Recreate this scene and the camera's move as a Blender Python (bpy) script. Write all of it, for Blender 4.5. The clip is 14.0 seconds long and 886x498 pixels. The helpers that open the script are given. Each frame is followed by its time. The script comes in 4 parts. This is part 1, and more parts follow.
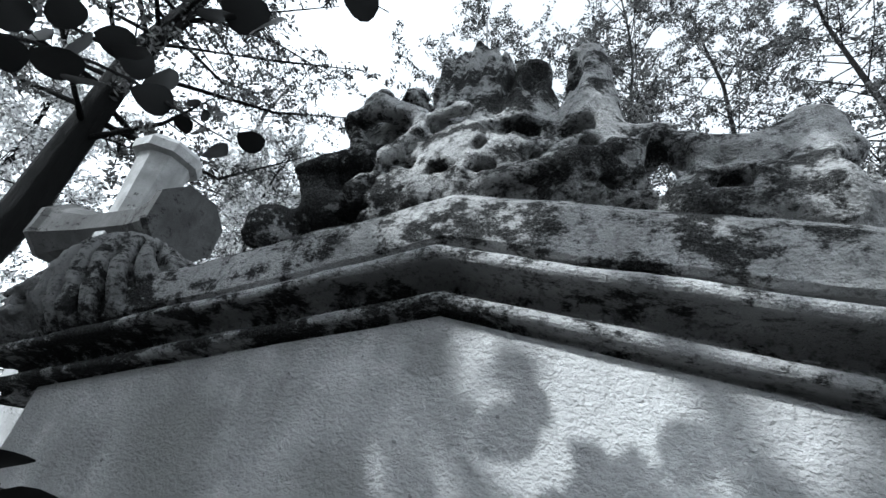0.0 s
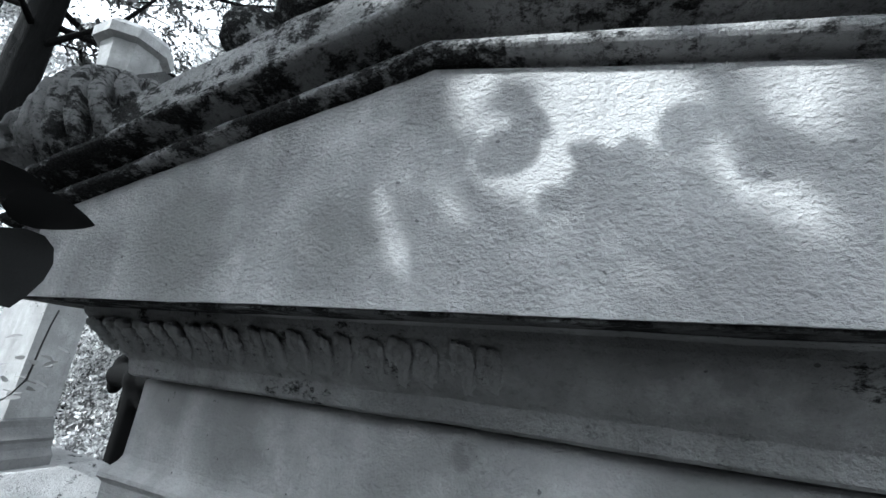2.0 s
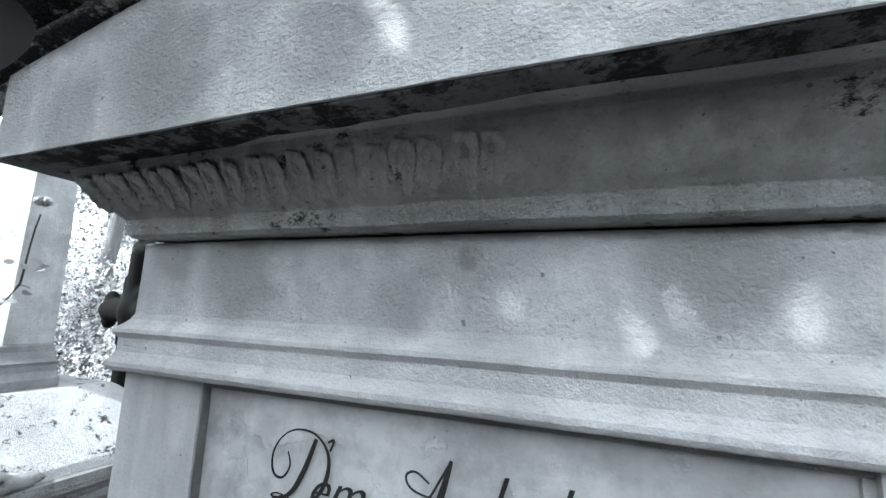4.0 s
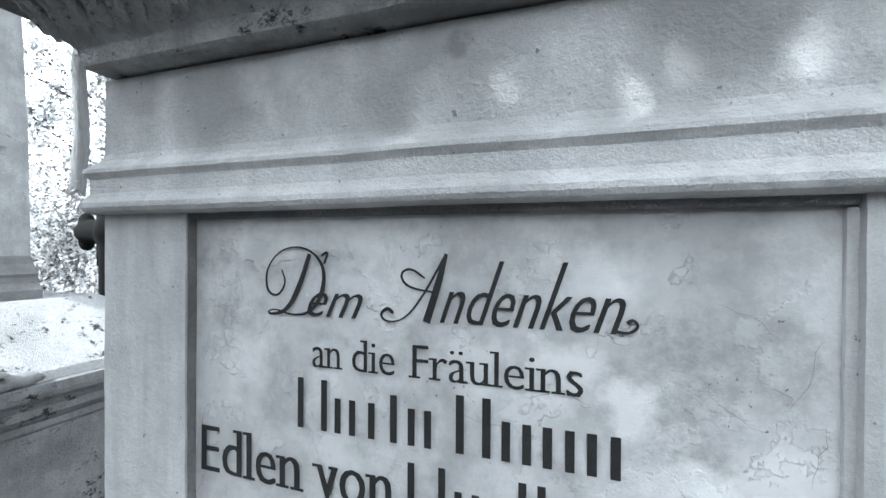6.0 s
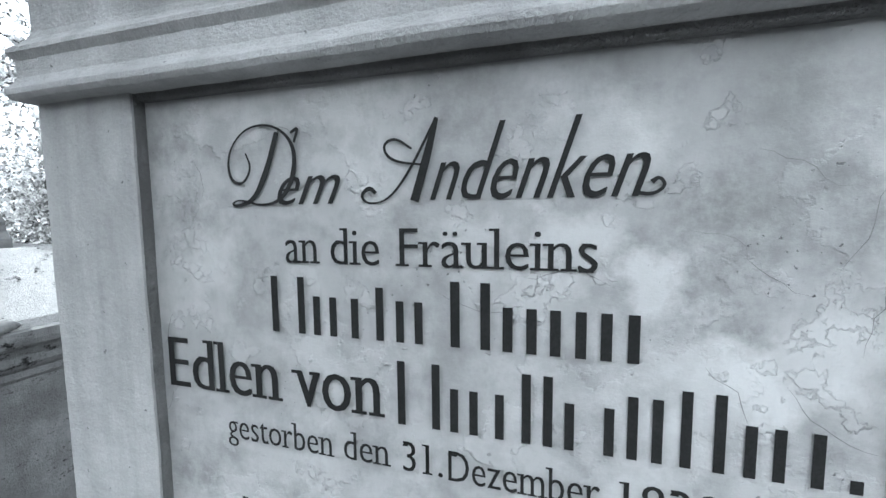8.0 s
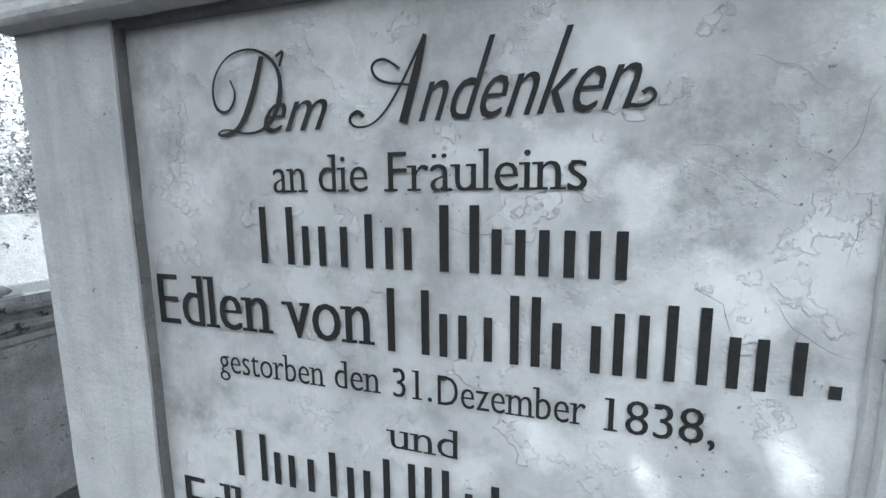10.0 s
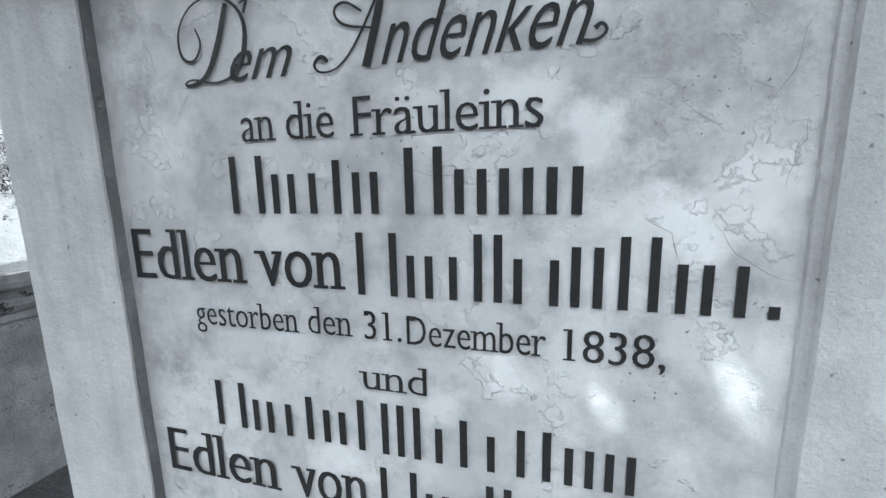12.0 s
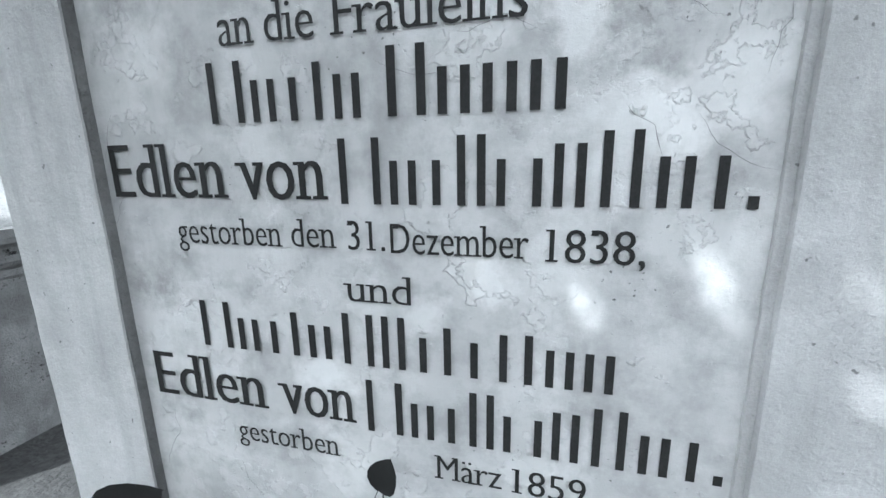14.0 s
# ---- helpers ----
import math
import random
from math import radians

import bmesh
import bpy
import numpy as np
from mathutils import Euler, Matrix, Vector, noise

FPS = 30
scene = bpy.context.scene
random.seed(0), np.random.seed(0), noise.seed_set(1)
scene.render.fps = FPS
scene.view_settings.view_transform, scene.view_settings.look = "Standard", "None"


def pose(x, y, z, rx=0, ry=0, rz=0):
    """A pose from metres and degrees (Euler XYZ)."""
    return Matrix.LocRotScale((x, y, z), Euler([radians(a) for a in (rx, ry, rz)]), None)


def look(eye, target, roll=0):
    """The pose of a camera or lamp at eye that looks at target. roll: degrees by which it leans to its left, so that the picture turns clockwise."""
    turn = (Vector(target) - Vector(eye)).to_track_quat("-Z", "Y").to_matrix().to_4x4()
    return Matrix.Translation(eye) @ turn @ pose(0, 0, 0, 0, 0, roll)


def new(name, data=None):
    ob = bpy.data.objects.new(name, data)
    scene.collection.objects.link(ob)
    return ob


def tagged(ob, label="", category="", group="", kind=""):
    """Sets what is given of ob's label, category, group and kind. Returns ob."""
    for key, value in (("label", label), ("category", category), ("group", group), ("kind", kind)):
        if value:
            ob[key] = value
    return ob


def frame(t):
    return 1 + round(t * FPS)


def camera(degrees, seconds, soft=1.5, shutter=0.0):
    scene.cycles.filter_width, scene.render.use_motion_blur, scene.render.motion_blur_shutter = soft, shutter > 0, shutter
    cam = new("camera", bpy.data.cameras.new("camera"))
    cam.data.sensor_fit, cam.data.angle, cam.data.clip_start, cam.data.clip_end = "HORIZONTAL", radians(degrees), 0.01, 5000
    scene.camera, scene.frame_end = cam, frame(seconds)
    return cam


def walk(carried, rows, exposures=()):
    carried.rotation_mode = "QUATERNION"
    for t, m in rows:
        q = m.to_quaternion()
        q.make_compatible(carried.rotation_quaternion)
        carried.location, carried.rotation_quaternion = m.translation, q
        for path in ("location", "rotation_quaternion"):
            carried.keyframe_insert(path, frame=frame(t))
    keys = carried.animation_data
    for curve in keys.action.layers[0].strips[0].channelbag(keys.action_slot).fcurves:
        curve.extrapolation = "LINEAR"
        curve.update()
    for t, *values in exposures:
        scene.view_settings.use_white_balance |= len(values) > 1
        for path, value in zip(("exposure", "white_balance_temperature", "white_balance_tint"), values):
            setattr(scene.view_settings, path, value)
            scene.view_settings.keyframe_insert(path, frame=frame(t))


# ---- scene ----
import collections

cam = camera(94.4, 14.0)
EXPOSURES = [(0.0, 1.85, 5850, 4), (1.5, 2.1, 5850, 4), (2.2, 2.3, 5850, 4), (3.0, 2.75, 5850, 4), (5.3, 3.08, 5850, 4), (8.0, 2.9, 5850, 4), (11.0, 2.9, 5850, 4), (14.0, 3.0, 5850, 4)]
PATH = [
    (0, (0.246, -0.599, 1.876), (-0.52, 0.976, 2.841), 10.5),
    (0.5, (0.242, -0.574, 1.837), (-0.525, 1.045, 2.726), 10.3),
    (1, (0.235, -0.553, 1.792), (-0.531, 1.112, 2.591), 9.1),
    (1.5, (0.232, -0.537, 1.749), (-0.542, 1.178, 2.43), 7.4),
    (2, (0.238, -0.521, 1.709), (-0.533, 1.231, 2.29), 6.1),
    (2.5, (0.23, -0.511, 1.669), (-0.527, 1.268, 2.181), 5.3),
    (3, (0.225, -0.502, 1.634), (-0.521, 1.298, 2.085), 3.8),
    (3.2, (0.223, -0.499, 1.616), (-0.519, 1.309, 2.046), 3.3),
    (5.3, (0.215, -0.496, 1.442), (-0.423, 1.397, 1.537), 1.7),
    (5.5, (0.216, -0.489, 1.422), (-0.421, 1.406, 1.496), 1.4),
    (6, (0.203, -0.471, 1.384), (-0.428, 1.427, 1.376), 0.3),
    (6.5, (0.193, -0.447, 1.34), (-0.431, 1.452, 1.274), -0.2),
    (7, (0.192, -0.427, 1.312), (-0.427, 1.472, 1.195), -0.5),
    (7.5, (0.187, -0.414, 1.294), (-0.42, 1.485, 1.144), -0.5),
    (8, (0.183, -0.407, 1.281), (-0.409, 1.495, 1.098), -0.6),
    (10.5, (0.197, -0.41, 1.208), (-0.367, 1.486, 0.919), -0.5),
    (11, (0.207, -0.412, 1.198), (-0.35, 1.484, 0.889), -0.6),
    (11.5, (0.215, -0.416, 1.187), (-0.332, 1.479, 0.86), -1.0),
    (12, (0.223, -0.42, 1.175), (-0.31, 1.477, 0.837), -1.2),
    (12.5, (0.226, -0.427, 1.158), (-0.297, 1.471, 0.806), -1.3),
    (13, (0.229, -0.427, 1.139), (-0.286, 1.468, 0.76), -1.3),
    (13.5, (0.233, -0.428, 1.116), (-0.274, 1.461, 0.7), -1.3),
    (14, (0.235, -0.43, 1.095), (-0.262, 1.457, 0.657), -1.0),
]
walk(cam, [(t, look(eye, target, roll)) for t, eye, target, roll in PATH], EXPOSURES)

# ---- light ----
TO_SUN = Vector((-0.45, -0.60, 0.66)).normalized()
world = bpy.data.worlds.new("sky")
scene.world = world
world.use_nodes = True
wn, wl = world.node_tree.nodes, world.node_tree.links
sky = wn.new("ShaderNodeTexSky")
sky.sky_type, sky.sun_disc = "NISHITA", False
sky.sun_elevation = math.asin(TO_SUN.z)
sky.sun_rotation = math.atan2(TO_SUN.x, TO_SUN.y)
grey = wn.new("ShaderNodeHueSaturation")
grey.inputs["Saturation"].default_value = 0.06
wl.new(sky.outputs[0], grey.inputs["Color"])
wl.new(grey.outputs[0], wn["Background"].inputs["Color"])
wn["Background"].inputs["Strength"].default_value = 0.15
sun = new("sun", bpy.data.lights.new("sun", "SUN"))
sun.data.energy, sun.data.angle, sun.data.color = 1.75, radians(0.53), (1.0, 0.985, 0.96)
sun.matrix_world = look(TO_SUN * 40, (0, 0, 0))

rng = np.random.default_rng(7)


# ---- materials ----
def shader(name, rough=0.9):
    m = bpy.data.materials.new(name)
    m.use_nodes = True
    b = m.node_tree.nodes["Principled BSDF"]
    b.inputs["Roughness"].default_value = rough
    b.inputs["Specular IOR Level"].default_value = 0.08
    return m, m.node_tree.nodes, m.node_tree.links, b


def tex(nodes, links, scale, detail=6.0, rough=0.6, stretch=None, kind="ShaderNodeTexNoise"):
    """A texture in the object's metres; stretch scales its axes."""
    c = nodes.new("ShaderNodeTexCoord")
    mp = nodes.new("ShaderNodeMapping")
    mp.inputs["Scale"].default_value = stretch or (1, 1, 1)
    links.new(c.outputs["Object"], mp.inputs["Vector"])
    n = nodes.new(kind)
    n.inputs["Scale"].default_value = scale
    if kind == "ShaderNodeTexNoise":
        n.inputs["Detail"].default_value, n.inputs["Roughness"].default_value = detail, rough
    links.new(mp.outputs[0], n.inputs["Vector"])
    return n


def ramp(nodes, links, source, lo, hi, a=0.0, b=1.0):
    r = nodes.new("ShaderNodeMapRange")
    r.inputs["From Min"].default_value, r.inputs["From Max"].default_value = lo, hi
    r.inputs["To Min"].default_value, r.inputs["To Max"].default_value = a, b
    links.new(source, r.inputs["Value"])
    return r.outputs[0]


def mixed(nodes, links, fac, a, b, how="MIX"):
    x = nodes.new("ShaderNodeMix")
    x.data_type, x.blend_type = "RGBA", how
    for slot, v in ((0, fac), (6, a), (7, b)):
        if isinstance(v, (int, float)):
            x.inputs[slot].default_value = v if slot == 0 else (v, v, v, 1)
        elif isinstance(v, tuple):
            x.inputs[slot].default_value = v
        else:
            links.new(v, x.inputs[slot])
    return x.outputs[2]


def bumped(nodes, links, bsdf, heights):
    """heights: pairs of (socket, metres), stacked."""
    last = None
    for sock, d in heights:
        b = nodes.new("ShaderNodeBump")
        b.inputs["Distance"].default_value = d
        b.inputs["Strength"].default_value = 1.0
        links.new(sock, b.inputs["Height"])
        if last:
            links.new(last, b.inputs["Normal"])
        last = b.outputs[0]
    links.new(last, bsdf.inputs["Normal"])


def spots(n, l, marks, rough=0.5):
    """A mask of patches with ragged rims, for stains and painted sun dapples. marks: centre x, z, radius in metres,
    weight.
    """
    c = n.new("ShaderNodeTexCoord")
    wob = tex(n, l, 16.0, 6, 0.65)
    off = n.new("ShaderNodeVectorMath")
    off.operation = "MULTIPLY_ADD"
    off.inputs[1].default_value, off.inputs[2].default_value = (rough * 0.16,) * 3, (-rough * 0.08,) * 3
    l.new(wob.outputs["Color"], off.inputs[0])
    moved = n.new("ShaderNodeVectorMath")
    l.new(c.outputs["Object"], moved.inputs[0])
    l.new(off.outputs[0], moved.inputs[1])
    flat = n.new("ShaderNodeVectorMath")
    flat.operation = "MULTIPLY"
    flat.inputs[1].default_value = (1, 0, 1)
    l.new(moved.outputs[0], flat.inputs[0])
    total = None
    for x, z, r, weight in marks:
        d = n.new("ShaderNodeVectorMath")
        d.operation = "DISTANCE"
        d.inputs[1].default_value = (x, 0, z)
        l.new(flat.outputs[0], d.inputs[0])
        one = ramp(n, l, d.outputs["Value"], r * 0.45, r, weight, 0)
        if total is None:
            total = one
        else:
            m = n.new("ShaderNodeMath")
            m.operation = "MAXIMUM"
            l.new(total, m.inputs[0])
            l.new(one, m.inputs[1])
            total = m.outputs[0]
    return total


def plaster(name, base, blotch, crust=0.0, grain=0.0012, streak=0.0, ripple=0.0, marks=()):
    """Old lime render: broad washes, sandy grain, drip streaks, dark biological crust."""
    m, n, l, b = shader(name, 0.93)
    big = tex(n, l, 4.0, 7, 0.6)
    mid = tex(n, l, 17.0, 7, 0.65)
    fine = tex(n, l, 420.0, 3, 0.6)
    col = mixed(n, l, ramp(n, l, big.outputs[0], 0.36, 0.66), base * (1 - 0.7 * blotch), base * (1 + 0.35 * blotch))
    col = mixed(n, l, ramp(n, l, mid.outputs[0], 0.42, 0.72, 0.0, 0.5), col, base * (1 - 0.7 * blotch))
    flake = tex(n, l, 9.0, 9, 0.62)
    col = mixed(n, l, ramp(n, l, flake.outputs[0], 0.56, 0.66, 0, 0.5 * min(1, 2 * blotch)), col, min(0.8, base * 1.25))
    stain = tex(n, l, 6.0, 8, 0.68, (1, 1, 0.8))
    col = mixed(n, l, ramp(n, l, stain.outputs[0], 0.56, 0.72, 0, min(0.6, 1.2 * blotch)), col, base * 0.45)
    if streak:
        drip = tex(n, l, 1.0, 6, 0.6, (26, 26, 2.6))
        col = mixed(n, l, ramp(n, l, drip.outputs[0], 0.48, 0.72, 0, streak), col, base * 0.5)
    if marks:
        col = mixed(n, l, spots(n, l, marks), col, base * 0.42)
    if crust:
        c0 = tex(n, l, 3.5, 4, 0.6)
        c1 = tex(n, l, 17.0, 11, 0.8, (0.8, 1, 1.3))
        both = n.new("ShaderNodeMath")
        both.operation = "MULTIPLY_ADD"
        both.inputs[1].default_value = 0.55
        l.new(c0.outputs[0], both.inputs[0])
        l.new(c1.outputs[0], both.inputs[2])
        edge = 0.99 - 0.34 * crust
        col = mixed(n, l, ramp(n, l, both.outputs[0], edge - 0.03, edge + 0.03), col, 0.016)
        c2 = tex(n, l, 95.0, 5, 0.75)
        col = mixed(n, l, ramp(n, l, c2.outputs[0], 0.58 - 0.09 * crust, 0.64, 0, 0.95 * crust), col, 0.014)
    specks = tex(n, l, 85.0, 2, 0.5)
    col = mixed(n, l, ramp(n, l, specks.outputs[0], 0.735, 0.77, 0, 0.8), col, base * 0.2)
    sand = tex(n, l, 170.0, 4, 0.7)
    col = mixed(n, l, ramp(n, l, sand.outputs[0], 0.5, 0.72, 0, 0.22), col, base * 0.5)
    col = mixed(n, l, ramp(n, l, fine.outputs[0], 0.42, 0.72, 0, 0.22), col, base * 0.5)
    l.new(col, b.inputs["Base Color"])
    heights = [(mid.outputs[0], 0.004), (flake.outputs[0], 0.004), (sand.outputs[0], grain * 1.5), (fine.outputs[0], grain * 0.8), (specks.outputs[0], grain)]
    if ripple:
        rip = tex(n, l, 230.0, 4, 0.6, (0.55, 1, 1.25))
        heights.append((rip.outputs[0], ripple))
    bumped(n, l, b, heights)
    return m


def panel_paint():
    """Smooth limewash in worn coats: cloudy greys, lifted flakes with sharp rims, old stains, pitting."""
    m, n, l, b = shader("panel_limewash", 0.8)
    a1 = tex(n, l, 5.2, 8, 0.58)
    a2 = tex(n, l, 12.0, 9, 0.62)
    a3 = tex(n, l, 2.4, 5, 0.5)
    fine = tex(n, l, 260.0, 3, 0.6)
    f1 = ramp(n, l, a1.outputs[0], 0.535, 0.55)
    f2 = ramp(n, l, a2.outputs[0], 0.585, 0.60)
    col = mixed(n, l, ramp(n, l, a3.outputs[0], 0.35, 0.65), 0.36, 0.49)
    col = mixed(n, l, ramp(n, l, a1.outputs[0], 0.42, 0.60, 0, 0.8), col, 0.52)
    col = mixed(n, l, ramp(n, l, a2.outputs[0], 0.34, 0.50, 0.65, 0), col, 0.25)
    cloud = tex(n, l, 21.0, 8, 0.7)
    col = mixed(n, l, ramp(n, l, cloud.outputs[0], 0.48, 0.66, 0, 0.5), col, 0.28)
    wash = tex(n, l, 1.0, 7, 0.6, (11, 11, 2.0))
    col = mixed(n, l, ramp(n, l, wash.outputs[0], 0.50, 0.68, 0, 0.45), col, 0.28)
    col = mixed(n, l, ramp(n, l, f1, 0, 1, 0, 0.25), col, 0.56)
    col = mixed(n, l, ramp(n, l, f2, 0, 1, 0, 0.25), col, 0.58)
    # old damp stains, and grime down the edge of the sunken field
    grime = tex(n, l, 30.0, 8, 0.72)
    gritty = ramp(n, l, grime.outputs[0], 0.40, 0.62)
    old = spots(n, l, [(0.306, 1.262, 0.075, 0.75), (0.39, 1.275, 0.065, 0.6), (0.325, 1.174, 0.034, 0.9), (0.275, 1.20, 0.05, 0.45), (0.25, 1.25, 0.03, 0.6), (-0.27, 1.28, 0.06, 0.5),
                       (-0.31, 1.38, 0.05, 0.6), (-0.19, 1.20, 0.06, 0.4), (0.36, 1.36, 0.07, 0.4), (0.40, 1.08, 0.05, 0.45), (-0.30, 0.93, 0.05, 0.55), (-0.29, 0.74, 0.06, 0.5), (0.10, 1.40, 0.09, 0.35),
                       (0.34, 0.83, 0.07, 0.35), (0.02, 1.26, 0.04, 0.4), (0.20, 1.06, 0.05, 0.25)])
    both = n.new("ShaderNodeMath")
    both.operation = "MULTIPLY"
    l.new(old, both.inputs[0])
    l.new(gritty, both.inputs[1])
    col = mixed(n, l, both.outputs[0], col, 0.17)
    col = mixed(n, l, ramp(n, l, old, 0, 1, 0, 0.35), col, 0.30)
    # soft sun dapples painted into the wash as pale patches
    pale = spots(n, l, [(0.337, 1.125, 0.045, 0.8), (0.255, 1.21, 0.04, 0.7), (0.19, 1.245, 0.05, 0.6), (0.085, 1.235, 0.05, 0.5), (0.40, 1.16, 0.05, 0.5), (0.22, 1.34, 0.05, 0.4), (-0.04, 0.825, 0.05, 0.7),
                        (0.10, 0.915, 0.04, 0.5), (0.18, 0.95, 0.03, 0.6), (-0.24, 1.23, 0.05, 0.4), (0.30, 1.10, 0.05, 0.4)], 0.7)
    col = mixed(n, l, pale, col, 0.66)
    pits = tex(n, l, 170.0, 2, 0.5)
    pgate = tex(n, l, 7.0, 3, 0.5)
    pit = mixed(n, l, ramp(n, l, pgate.outputs[0], 0.55, 0.62), 0.0, ramp(n, l, pits.outputs[0], 0.67, 0.72))
    col = mixed(n, l, ramp(n, l, pit, 0, 1, 0, 0.7), col, 0.10)
    l.new(col, b.inputs["Base Color"])
    bumped(n, l, b, [(a2.outputs[0], 0.002), (f1, 0.0006), (f2, 0.0008), (grime.outputs[0], 0.0012), (fine.outputs[0], 0.0004), (pit, -0.001)])
    return m


def plain(name, c, rough=0.8, vary=0.3, scale=12.0, bump=0.002, trans=0.0):
    m, n, l, b = shader(name, rough)
    t1 = tex(n, l, scale, 6, 0.6)
    t2 = tex(n, l, scale * 9, 4, 0.6)
    col = mixed(n, l, t1.outputs[0], c * (1 - vary), c * (1 + vary))
    col = mixed(n, l, ramp(n, l, t2.outputs[0], 0.4, 0.7, 0, 0.6), col, c * (1 - vary))
    l.new(col, b.inputs["Base Color"])
    bumped(n, l, b, [(t1.outputs[0], bump), (t2.outputs[0], bump * 0.3)])
    return m


def leafy(name, c, trans=0.35, vary=0.5):
    """Leaves: dark or light by chance, light shines through."""
    m, n, l, b = shader(name, 0.55)
    g = n.new("ShaderNodeNewGeometry")
    col = mixed(n, l, g.outputs["Random Per Island"], c * (1 - vary), c * (1 + vary))
    veins = tex(n, l, 60.0, 3, 0.5)
    col = mixed(n, l, ramp(n, l, veins.outputs[0], 0.4, 0.7, 0, 0.4), col, c * 0.6)
    l.new(col, b.inputs["Base Color"])
    tr = n.new("ShaderNodeBsdfTranslucent")
    l.new(col, tr.inputs["Color"])
    mx = n.new("ShaderNodeMixShader")
    mx.inputs[0].default_value = trans
    l.new(b.outputs[0], mx.inputs[1])
    l.new(tr.outputs[0], mx.inputs[2])
    l.new(mx.outputs[0], n["Material Output"].inputs["Surface"])
    return m


def bark(name, c):
    m, n, l, b = shader(name, 0.95)
    t1 = tex(n, l, 7.0, 8, 0.7, (3.5, 3.5, 0.6))
    t2 = tex(n, l, 60.0, 4, 0.6)
    col = mixed(n, l, t1.outputs[0], c * 0.45, c * 1.5)
    l.new(col, b.inputs["Base Color"])
    bumped(n, l, b, [(t1.outputs[0], 0.07), (t2.outputs[0], 0.01)])
    return m


M_SMOOTH = plaster("pilaster_render", 0.46, 0.34, grain=0.0006, streak=0.38)
M_FRIEZE = plaster("frieze_render", 0.52, 0.5, grain=0.0013, streak=0.22, marks=((-0.30, 1.60, 0.10, 0.6), (0.07, 1.615, 0.02, 0.9), (0.33, 1.62, 0.10, 0.7), (-0.02, 1.56, 0.05, 0.5), (-0.45, 1.63, 0.06, 0.5)))
M_PEDIMENT = plaster("pediment_render", 0.55, 0.48, grain=0.0018, streak=0.45, ripple=0.0024, marks=((-0.30, 1.85, 0.14, 0.8), (-0.05, 1.83, 0.09, 0.6), (-0.48, 1.80, 0.10, 0.6), (0.05, 1.99, 0.04, 0.6), (-0.18, 1.92, 0.07, 0.5)))
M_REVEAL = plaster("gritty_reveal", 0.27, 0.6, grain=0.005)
M_CORNICE = plaster("cornice_render", 0.37, 0.6, crust=0.22, grain=0.0022, streak=0.7)
# shade under the gable is put into this dark soffit colour
M_SOFFIT = plaster("shaded_soffit", 0.14, 0.6, crust=0.55, grain=0.002)
M_RAKE = plaster("sooty_render", 0.48, 0.5, crust=0.65, grain=0.0028, streak=0.3, ripple=0.003)
M_MASK = plaster("grey_carved_stone", 0.24, 0.5, crust=0.55, grain=0.003, streak=0.2)
M_CRUST = plaster("blackened_stone", 0.52, 0.5, crust=0.73, grain=0.003, streak=0.2, ripple=0.002)
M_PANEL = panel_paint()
M_PAINT = plain("black_letter_paint", 0.028, 0.55, 0.4, 40.0, 0.0004)
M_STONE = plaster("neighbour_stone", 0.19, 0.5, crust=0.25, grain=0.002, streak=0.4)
# lit copy for shaft and head, shaded copy for the arm: light in the colour
M_SUNLIT_STONE = plaster("neighbour_sunlit_stone", 0.36, 0.5, crust=0.15, grain=0.002, streak=0.4)
M_SHADED_STONE = plaster("neighbour_shaded_stone", 0.085, 0.5, crust=0.3, grain=0.002, streak=0.4)
# sun on the slope is put into the pale base; lichen is the crust
M_ROOF = plaster("neighbour_sunlit_mossy_slope", 0.55, 0.35, crust=0.3, grain=0.004, ripple=0.01)
M_IRON = plain("cast_iron", 0.004, 0.9, 0.3, 30.0, 0.002)
M_TWIG = bark("twig_bark", 0.06)
M_BARK = bark("tree_bark", 0.008)
M_PALE_BARK = bark("pale_bark", 0.2)
M_LILAC = leafy("lilac_leaf", 0.016, 0.04, 0.3)
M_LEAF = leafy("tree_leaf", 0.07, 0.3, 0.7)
# sunlight on shrubs and far trees is put into this pale leaf colour
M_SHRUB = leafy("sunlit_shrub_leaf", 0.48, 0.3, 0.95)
M_ROSE = leafy("rose_leaf", 0.22, 0.25, 0.3)
M_GROUND = plain("leaf_litter", 0.05, 0.95, 0.6, 6.0, 0.03)


# ---- building helpers ----
def mesh_of(name, verts, faces, mat, smooth=False):
    me = bpy.data.meshes.new(name)
    me.from_pydata([tuple(map(float, v)) for v in verts], [], [tuple(map(int, f)) for f in faces])
    me.materials.append(mat)
    if smooth:
        me.shade_smooth()
    me.update()
    return me


def part(name, me, parent, label=""):
    ob = new(name, me)
    ob.parent = parent
    return tagged(ob, label)


def thing(name, label, category, group="", at=(0, 0, 0), kind=""):
    ob = new(name)
    ob.location = at
    ob.empty_display_size = 0.1
    return tagged(ob, label, category, group, kind)


def wobble(p, amp, scale=9.0):
    v = noise.noise_vector(Vector(p) * scale)
    w = noise.noise_vector(Vector(p) * scale * 5.3)
    return Vector(p) + (v + w * 0.35) * amp


